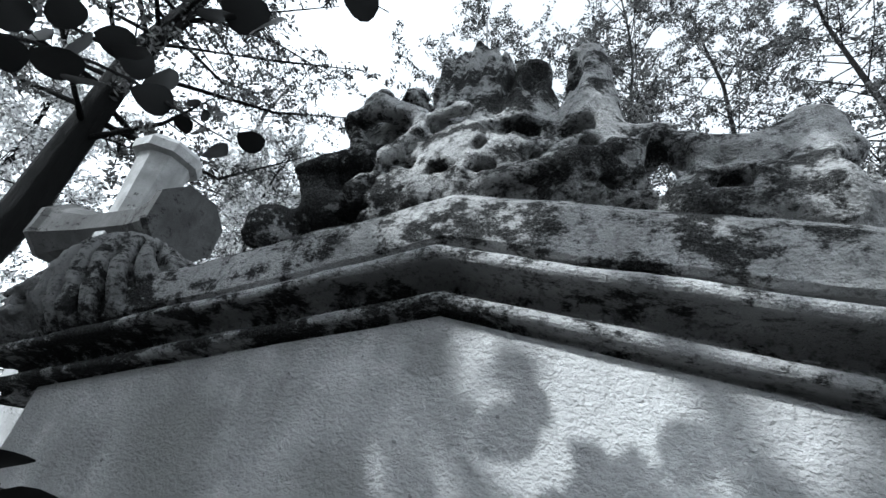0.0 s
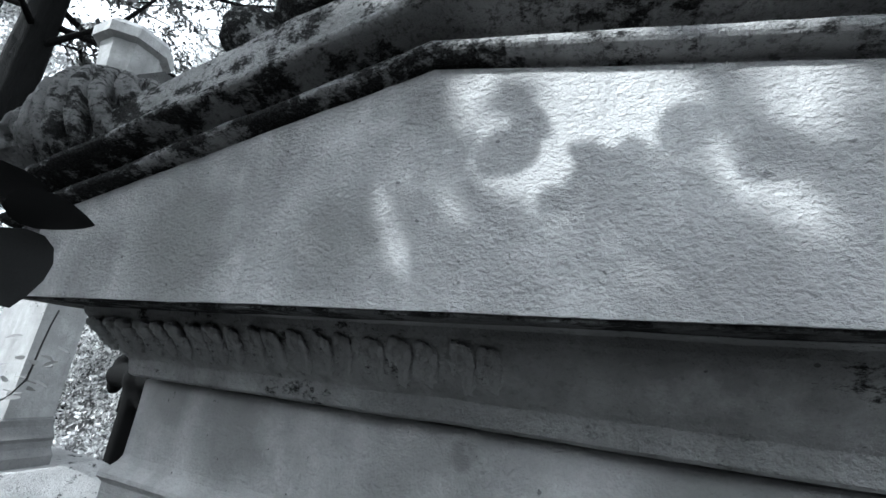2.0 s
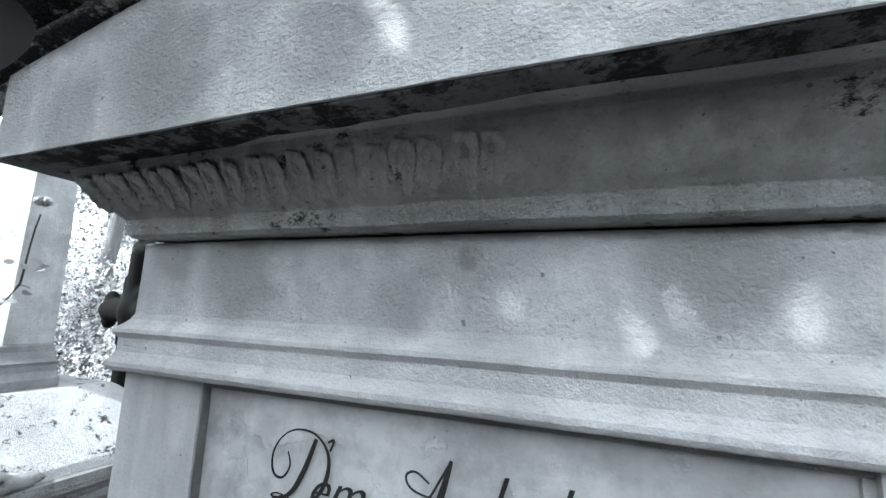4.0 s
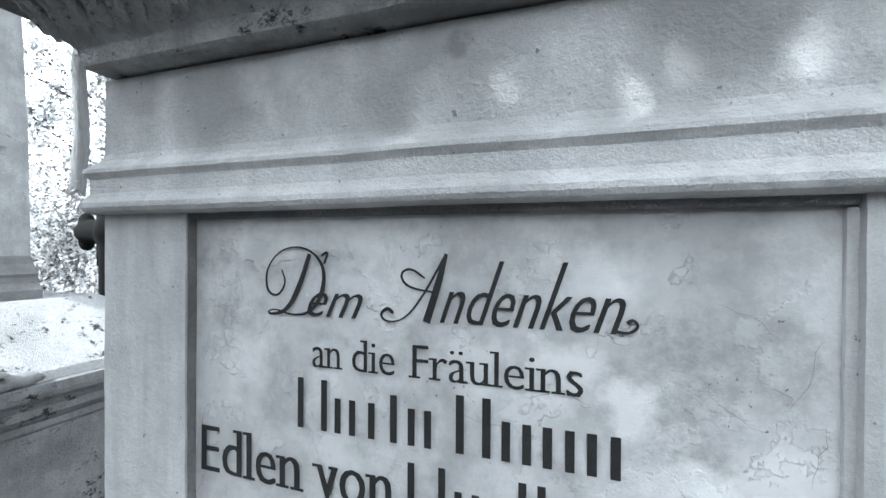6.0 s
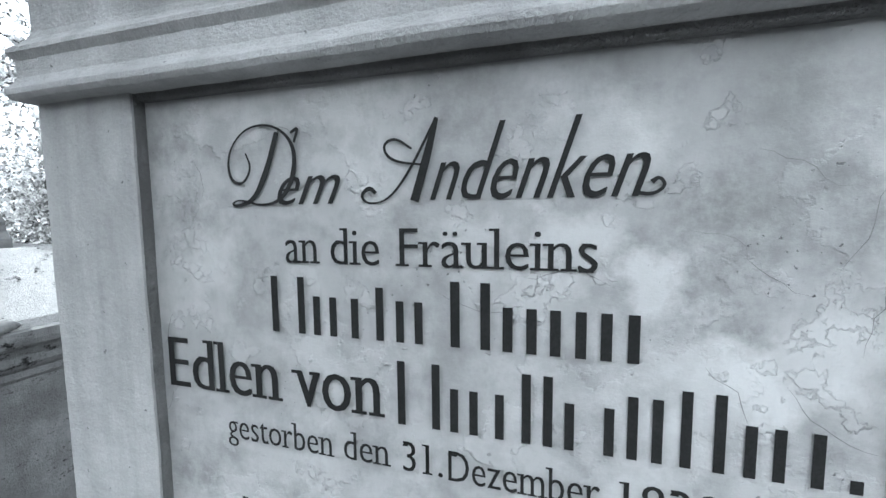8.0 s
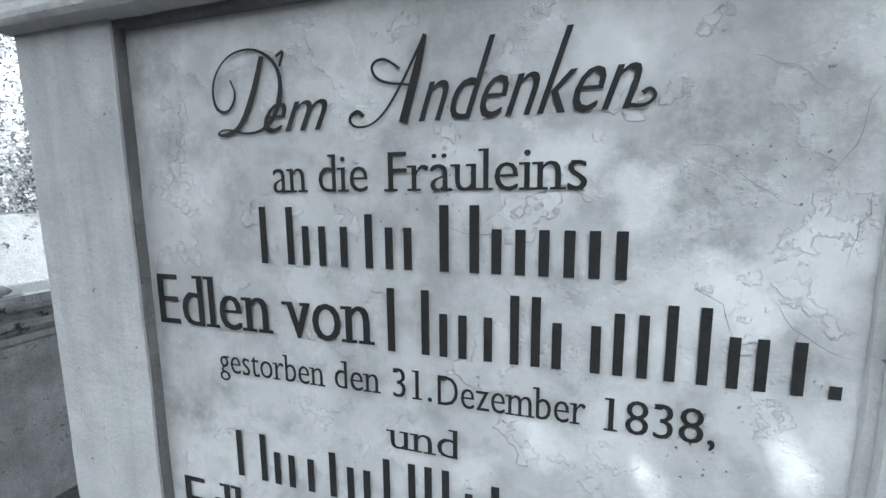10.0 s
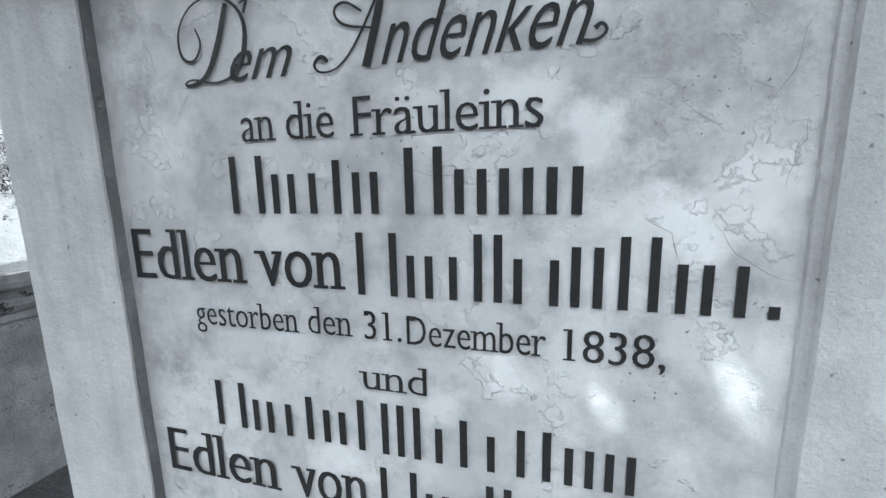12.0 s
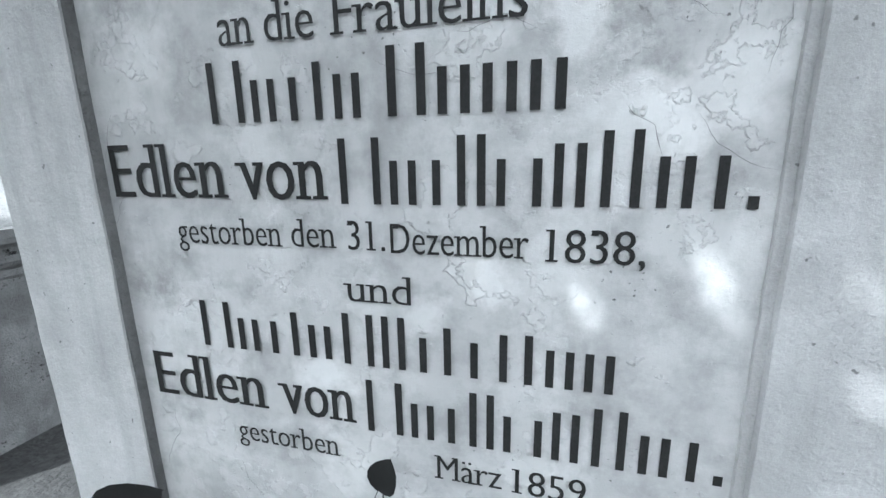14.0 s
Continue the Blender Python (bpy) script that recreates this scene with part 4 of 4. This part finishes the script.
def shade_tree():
    t = thing("shade_tree", "broad leafy unseen tree added behind the viewer to dapple the monument", "tree", at=(-2.3, -2.9, 0))
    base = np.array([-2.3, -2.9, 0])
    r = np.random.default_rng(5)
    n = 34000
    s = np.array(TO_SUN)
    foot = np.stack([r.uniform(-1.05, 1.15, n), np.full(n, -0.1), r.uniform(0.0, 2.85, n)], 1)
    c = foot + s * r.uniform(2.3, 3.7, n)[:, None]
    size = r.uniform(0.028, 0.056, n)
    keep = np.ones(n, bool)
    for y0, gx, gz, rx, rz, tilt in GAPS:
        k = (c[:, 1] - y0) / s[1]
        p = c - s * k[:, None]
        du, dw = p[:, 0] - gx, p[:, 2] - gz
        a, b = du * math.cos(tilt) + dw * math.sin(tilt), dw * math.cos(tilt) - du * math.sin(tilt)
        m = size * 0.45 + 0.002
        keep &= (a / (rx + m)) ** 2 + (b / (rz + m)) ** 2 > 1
    # leaves thinned to half-light the middle of the gable and the frieze
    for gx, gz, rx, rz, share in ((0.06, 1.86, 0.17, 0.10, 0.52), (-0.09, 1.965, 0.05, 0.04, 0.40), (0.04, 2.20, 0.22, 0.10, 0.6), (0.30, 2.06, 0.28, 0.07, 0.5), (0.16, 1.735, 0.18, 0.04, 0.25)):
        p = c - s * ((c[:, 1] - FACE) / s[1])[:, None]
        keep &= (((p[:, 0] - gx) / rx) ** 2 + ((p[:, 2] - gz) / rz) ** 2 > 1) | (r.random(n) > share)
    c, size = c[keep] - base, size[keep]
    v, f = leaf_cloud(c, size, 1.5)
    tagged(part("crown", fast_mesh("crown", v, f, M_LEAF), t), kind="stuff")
    pts = [(0, 0, -0.1), (0.03, 0.05, 1.2), (0.0, 0.2, 2.3), (0.1, 0.3, 3.4), (0.2, 0.4, 4.4)]
    v, f = tube(pts, [0.16, 0.13, 0.11, 0.08, 0.03], 10)
    part("trunk", mesh_of("trunk", v, f, M_BARK, True), t)
    limbs = [tube([pts[2 + i % 3], (0.4 * math.cos(i), 0.5 + 0.3 * math.sin(i * 2), 3.0 + 0.14 * i), (1.0 * math.cos(i * 1.9), 0.7 + 0.25 * math.sin(i), 2.9 + 0.28 * i)], [0.05, 0.03, 0.006], 6) for i in range(8)]
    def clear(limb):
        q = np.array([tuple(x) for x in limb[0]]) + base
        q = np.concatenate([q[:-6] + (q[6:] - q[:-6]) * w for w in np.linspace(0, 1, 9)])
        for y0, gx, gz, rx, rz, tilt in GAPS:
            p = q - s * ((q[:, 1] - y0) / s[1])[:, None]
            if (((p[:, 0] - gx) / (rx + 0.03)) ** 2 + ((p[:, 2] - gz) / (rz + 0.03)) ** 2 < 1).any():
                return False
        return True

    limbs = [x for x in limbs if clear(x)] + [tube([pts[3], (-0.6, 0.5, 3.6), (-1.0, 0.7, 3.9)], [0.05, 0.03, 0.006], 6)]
    v, f = merged(limbs)
    tagged(part("branchwork", mesh_of("branchwork", v, f, M_BARK, True), t), kind="stuff")


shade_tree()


# ---- lilac sprays close to the camera ----
def broad_leaf():
    """A heart-shaped leaf one unit long, cupped along the rib, stalk at the origin."""
    rows = [(0.0, 0.04), (0.05, 0.25), (0.16, 0.40), (0.33, 0.46), (0.54, 0.43), (0.74, 0.32), (0.90, 0.15), (1.0, 0.0)]
    v, f = [], []
    for x, w in rows:
        z = -0.12 * x * x
        for k in (-1, -0.5, 0, 0.5, 1):
            v.append((x, k * w, z + 0.10 * abs(k) * w + 0.015 * math.sin(9 * x + 2 * k)))
    for i in range(len(rows) - 1):
        for j in range(4):
            a = i * 5 + j
            f.append((a, a + 1, a + 6, a + 5))
    for a, b in (((-0.28, 0.0, 0.02), (0.0, 0.0, 0.0)),):
        n = len(v)
        v += [(a[0], -0.012, a[2]), (a[0], 0.012, a[2]), (b[0], 0.012, 0), (b[0], -0.012, 0)]
        f.append((n, n + 1, n + 2, n + 3))
    return mesh_of("leaf", v, f, M_LILAC, True)


BROAD = broad_leaf()


def spray(label, stem, radii, leaves):
    """A leafy twig. leaves: centre x, y, z, length, then three turns."""
    t = thing("leafy_twig", label, "twig", "lilac twigs")
    v, f = tube(stem, radii, 6)
    part("stem", mesh_of("stem", v, f, M_TWIG, True), t)
    for x, y, z, size, rx, ry, rz in leaves:
        ob = part("leaf", BROAD, t)
        ob.matrix_basis = pose(x, y, z, rx, ry, rz) @ Matrix.Scale(size, 4) @ Matrix.Translation((-0.5, 0, 0))


UPPER = [(-0.77, -0.458, 2.58, 0.040), (-0.95, -0.43, 2.61, 0.032), (-0.80, -0.41, 2.49, 0.046), (-0.80, -0.466, 2.44, 0.034), (-0.91, -0.38, 2.64, 0.042), (-0.73, -0.37, 2.46, 0.039),
         (-0.80, -0.36, 2.63, 0.040), (-0.79, -0.315, 2.62, 0.042), (-0.74, -0.34, 2.60, 0.036), (-0.69, -0.28, 2.56, 0.046), (-0.645, -0.292, 2.475, 0.038), (-0.605, -0.24, 2.51, 0.016),
         (-0.545, -0.21, 2.49, 0.021), (-0.56, -0.226, 2.475, 0.014), (-0.56, -0.252, 2.42, 0.019), (-0.535, -0.232, 2.418, 0.019), (-0.48, -0.21, 2.37, 0.029), (-0.465, -0.168, 2.435, 0.029),
         (-0.52, -0.296, 2.74, 0.055), (-0.41, -0.285, 2.65, 0.044), (-0.545, -0.32, 2.69, 0.042), (-0.18, -0.285, 2.64, 0.042), (-0.82, -0.507, 2.53, 0.042), (-0.69, -0.35, 2.80, 0.042)]
spray("lilac twig with dark round leaves overhead", [(-1.5, -0.9, -0.05), (-1.45, -0.85, 1.5), (-1.25, -0.68, 2.35), (-1.15, -0.60, 2.50), (-0.95, -0.49, 2.53), (-0.92, -0.44, 2.56), (-0.80, -0.36, 2.55), (-0.72, -0.315, 2.525), (-0.61, -0.262, 2.47), (-0.54, -0.225, 2.435), (-0.485, -0.19, 2.415)],
      [0.014, 0.011, 0.008, 0.006, 0.005, 0.005, 0.004, 0.0035, 0.003, 0.002, 0.0015],
      [(x, y, z, s * 2.05, 55 + 25 * math.sin(i * 2.1), 20 * math.sin(i * 1.3), -60 + 70 * math.sin(i * 1.7)) for i, (x, y, z, s) in enumerate(UPPER)])
spray("lilac twig with large dark leaves hanging beside the gable", [(-1.1, -1.1, -0.05), (-1.0, -1.0, 1.2), (-0.75, -0.75, 1.72), (-0.50, -0.50, 1.80), (-0.32, -0.41, 1.82), (-0.235, -0.36, 1.812)], [0.012, 0.009, 0.005, 0.004, 0.003, 0.002],
      [(-0.205, -0.348, 1.806, 0.058, -26, -8, 64), (-0.238, -0.350, 1.757, 0.070, -83, 66, 59), (-0.245, -0.372, 1.828, 0.058, -26, -21, 67), (-0.30, -0.40, 1.79, 0.07, -61, 37, 58)])
spray("low lilac shoot with two leaves before the inscription", [(-0.12, -0.30, -0.02), (-0.13, -0.24, 0.30), (-0.18, -0.17, 0.55), (-0.25, -0.125, 0.66)], [0.006, 0.005, 0.004, 0.002],
      [(-0.25, -0.125, 0.675, 0.10, 80, -35, 10), (-0.31, -0.13, 0.62, 0.09, 70, 40, 160)])
spray("small leaf on a thin stalk before the inscription", [(0.03, -0.16, -0.02), (0.05, -0.09, 0.35), (0.055, -0.055, 0.60), (0.056, -0.05, 0.705)], [0.003, 0.003, 0.002, 0.0012],
      [(0.056, -0.048, 0.727, 0.046, 75, -70, 0)])


# ---- the neighbouring grave with a stone cross ----
def prism(name, rings, mat, amp=0.002):
    """A solid skinned over rings of equally many points."""
    k = len(rings[0])
    v = [wobble(p, amp, 6.0) for ring in rings for p in ring]
    f = [(i * k + j, i * k + (j + 1) % k, (i + 1) * k + (j + 1) % k, (i + 1) * k + j) for i in range(len(rings) - 1) for j in range(k)]
    f.append(tuple(range(k - 1, -1, -1)))
    f.append(tuple(range((len(rings) - 1) * k, len(rings) * k)))
    return mesh_of(name, v, f, mat)


def eight(c, axis, half, cut, depth=None):
    """An octagon with chamfer cut, across the given axis."""
    d = depth or half
    q = [(half, d - cut), (half - cut, d), (cut - half, d), (-half, d - cut), (-half, cut - d), (cut - half, -d), (half - cut, -d), (half, cut - d)]
    if axis == "z":
        return [(c[0] + a, c[1] + b, c[2]) for a, b in q]
    return [(c[0], c[1] + a, c[2] + b) for a, b in q]


neighbour = thing("stone_cross_grave", "pale stone grave with chamfered cross on a sloping pedestal", "grave monument")
CX, CY = -2.40, 0.635
part("pedestal", sweep_rect("pedestal", [(0.0, -0.05), (0.0, 0.66), (0.012, 0.675), (0.012, 0.70), (0.03, 0.715), (0.045, 0.735), (0.045, 0.765), (0.06, 0.79), (0.08, 0.81), (0.085, 0.83), (0.085, 0.862), (0.06, 0.868)],
     -3.02, -1.785, 0.10, 1.10, M_STONE, 0.004, 0.05), neighbour)
part("sloping_top", prism("sloping_top", [[(x, y, z) for x, y in ((a, b), (c, b), (c, d), (a, d))] for a, b, c, d, z in
     ((-3.08, 0.04, -1.72, 1.16, 0.866), (-3.06, 0.06, -1.74, 1.14, 0.90), (-2.78, 0.36, -2.02, 0.93, 1.13), (-2.76, 0.38, -2.04, 0.91, 1.145))], M_ROOF, 0.006), neighbour, "sloping slab with dark lichen, sunlight put into its pale colour")
part("base_moulding", sweep_rect("base_moulding", [(0.09, 1.13), (0.09, 1.185), (0.075, 1.20), (0.06, 1.215), (0.055, 1.24), (0.06, 1.255), (0.045, 1.27), (0.02, 1.30), (0.012, 1.325), (0.0, 1.335)], -2.60, -2.20, 0.545, 0.725, M_STONE, 0.002, 0.04), neighbour)
part("carved_scroll", (lambda vf: mesh_of("carved_scroll", vf[0], vf[1], M_STONE, True))(surface(lambda X, Y, Z: carve(join(ball(X, Y, Z, (-1.74, 0.35, 0.90), (0.05, 0.09, 0.05)), ball(X, Y, Z, (-1.74, 0.45, 0.885), (0.04, 0.09, 0.028)), 0.02), ball(X, Y, Z, (-1.70, 0.40, 0.905), (0.03, 0.012, 0.012)), 0.005) + 0.002 * lumpy(X, Y, Z, 70), (-1.81, 0.24, 0.83), (-1.67, 0.56, 0.97), 0.009)), neighbour)
part("shaft", prism("shaft", [[(x, y, z) for x, y in ((-2.60 + i, 0.545 + i * 0.4), (-2.20 - i, 0.545 + i * 0.4), (-2.20 - i, 0.725 - i * 0.4), (-2.60 + i, 0.725 - i * 0.4))] for i, z in ((0, 1.33), (0.01, 1.9), (0.04, 2.5), (0.06, 2.68))], M_SUNLIT_STONE), neighbour)
part("cross_arm", prism("cross_arm", [eight((x, CY - 0.05, 2.83), "x", h, h * 0.55) for x, h in ((-2.98, 0.195), (-2.93, 0.195), (-2.90, 0.170), (-2.86, 0.160), (-2.62, 0.115), (-2.18, 0.115), (-1.96, 0.160), (-1.92, 0.170), (-1.90, 0.195), (-1.85, 0.195))], M_SHADED_STONE), neighbour, "weathered cross arm with flared eight-sided ends, shade put into its colour")
part("cross_head", prism("cross_head", [eight((CX, CY - 0.05, z), "z", h, h * 0.55) for z, h in ((2.66, 0.10), (2.96, 0.105), (3.30, 0.135), (3.33, 0.14), (3.345, 0.18), (3.405, 0.185), (3.44, 0.165))], M_SUNLIT_STONE), neighbour, "cross head with a moulded cap")


# ---- iron cross and rose ----
def iron_cross():
    c = thing("iron_cross", "black cast iron grave cross with trefoil ends", "grave cross")
    y0 = 0.98
    def f(X, Y, Z):
        d = rod(X, Y, Z, (-1.93, y0, 0.44), (-1.93, y0, 1.80), 0.066, 0.06)
        d = np.minimum(d, rod(X, Y, Z, (-2.18, y0, 1.51), (-1.68, y0, 1.51), 0.062, 0.062))
        for x, z in ((-2.20, 1.51), (-1.66, 1.51), (-1.93, 1.84)):
            for a, b in ((0, 0.055), (0, -0.055), (0.05, 0), (-0.05, 0)):
                d = join(d, ball(X, Y, Z, (x + a, y0, z + b), (0.050, 0.034, 0.046)), 0.012)
        for a, b in ((-0.13, 0.17), (0.13, 0.17), (-0.13, -0.17), (0.13, -0.17)):
            d = join(d, rod(X, Y, Z, (-1.93, y0, 1.51), (-1.93 + a, y0, 1.51 + b), 0.075, 0.018), 0.02)
        return d
    v, q = surface(f, (-2.34, 0.88, 0.35), (-1.52, 1.08, 1.98), 0.012)
    v = v * 1.3 + np.array([-0.136, 0.15, -0.486])
    v[:, 0] = -2.996 + (v[:, 0] + 2.996) * 0.74
    part("cross", mesh_of("cross", v, q, M_IRON, True), c)
    part("socket_stone", soft_box("socket_stone", (-2.97, 1.24, -0.05), (-2.50, 1.62, 0.16), M_STONE, 0.03), c, "rough socket stone")


iron_cross()


def rose():
    t = thing("rose_stem", "thin rose stem with pale leaves and a faded bloom", "rose")
    stem = [(-1.45, 0.14, -0.02), (-1.44, 0.14, 0.8), (-1.40, 0.14, 1.35), (-1.441, 0.14, 1.470), (-1.295, 0.14, 1.530), (-1.237, 0.14, 1.580), (-1.231, 0.14, 1.621), (-1.226, 0.14, 1.675), (-1.217, 0.14, 1.730), (-1.204, 0.14, 1.770)]
    v, f = tube(stem, [0.005, 0.004, 0.0035, 0.003, 0.003, 0.003, 0.0026, 0.0024, 0.0022, 0.002], 6)
    part("stem", mesh_of("stem", v, f, M_TWIG, True), t)
    r = np.random.default_rng(3)
    me = BROAD.copy()
    me.materials.clear()
    me.materials.append(M_ROSE)
    for i in range(22):
        k = 3.2 + (i % 9) * 0.5
        a, b = np.array(stem[int(k)]), np.array(stem[min(int(k) + 1, 9)])
        p = a + (b - a) * (k - int(k)) + r.normal(size=3) * np.array([0.028, 0.02, 0.012])
        ob = part("leaf", me, t)
        ob.matrix_basis = pose(p[0], p[1], p[2], r.uniform(-30, 40), r.uniform(-25, 25), r.uniform(0, 360)) @ Matrix.Scale(r.uniform(0.026, 0.044), 4) @ Matrix.Diagonal((1, 0.6, 1, 1))
    v, f = surface(lambda X, Y, Z: ball(X, Y, Z, (-1.201, 0.14, 1.807), (0.017, 0.017, 0.012)) + 0.004 * np.sin(np.arctan2(Y - 0.14, X - (-1.201)) * 7), (-1.231, 0.11, 1.777), (-1.171, 0.17, 1.837), 0.003)
    part("bloom", mesh_of("bloom", v, f, M_ROOF, True), t, "faded pale bloom")


rose()


# unseen lilac twig added beside the viewer, between sun and gable, to cast shadows
SHADOWS = [(0.139, 1.920, 0.068, 250), (0.164, 1.953, 0.046, 80), (0.189, 1.867, 0.040, 275), (0.232, 1.885, 0.070, 200), (0.262, 1.862, 0.080, 300), (0.275, 1.836, 0.060, 240), (0.300, 1.932, 0.056, 10),
           (0.355, 1.893, 0.060, 320), (0.216, 1.914, 0.034, 150), (0.250, 1.905, 0.044, 60)]
side = []
for i, (x, z, size, turn) in enumerate(SHADOWS):
    p = Vector((x, FACE, z)) + TO_SUN * (0.92 + 0.05 * math.sin(i * 1.9))
    side.append((p.x, p.y, p.z, size, 90, -turn, 0))
root = Vector((0.24, FACE, 1.90)) + TO_SUN * 1.0
spray("unseen lilac twig added beside the viewer to shadow the gable", [(-0.75, -1.35, -0.05), (-0.72, -1.3, 1.4), (-0.50, -1.0, 2.25), tuple(root + Vector((-0.10, -0.05, 0.02))), tuple(root), tuple(root + Vector((0.07, 0.02, 0.0)))], [0.012, 0.009, 0.006, 0.004, 0.003, 0.002], side)

# unseen trees added round and behind the viewer to cut low light
for i, (x, y, h, first) in enumerate(((-8.5, -6.0, 2.6, 0.3), (-5.0, -8.5, 2.8, 0.3), (-1.0, -9.0, 3.4, 0.4), (2.4, -8.2, 3.4, 0.4), (5.8, -6.8, 3.4, 0.4), (8.6, -3.0, 3.4, 0.4), (9.6, 1.4, 3.4, 0.4), (9.2, 5.4, 3.4, 0.4), (-10.5, -2.2, 2.8, 0.4))):
    tree("dark dense unseen tree added to cut low light", (x, y, 0), h, 0.15, 2.6, first, 46, 260, 0.13, M_LEAF, M_BARK, (0.1, 0.1), 0.6, 60 + i)
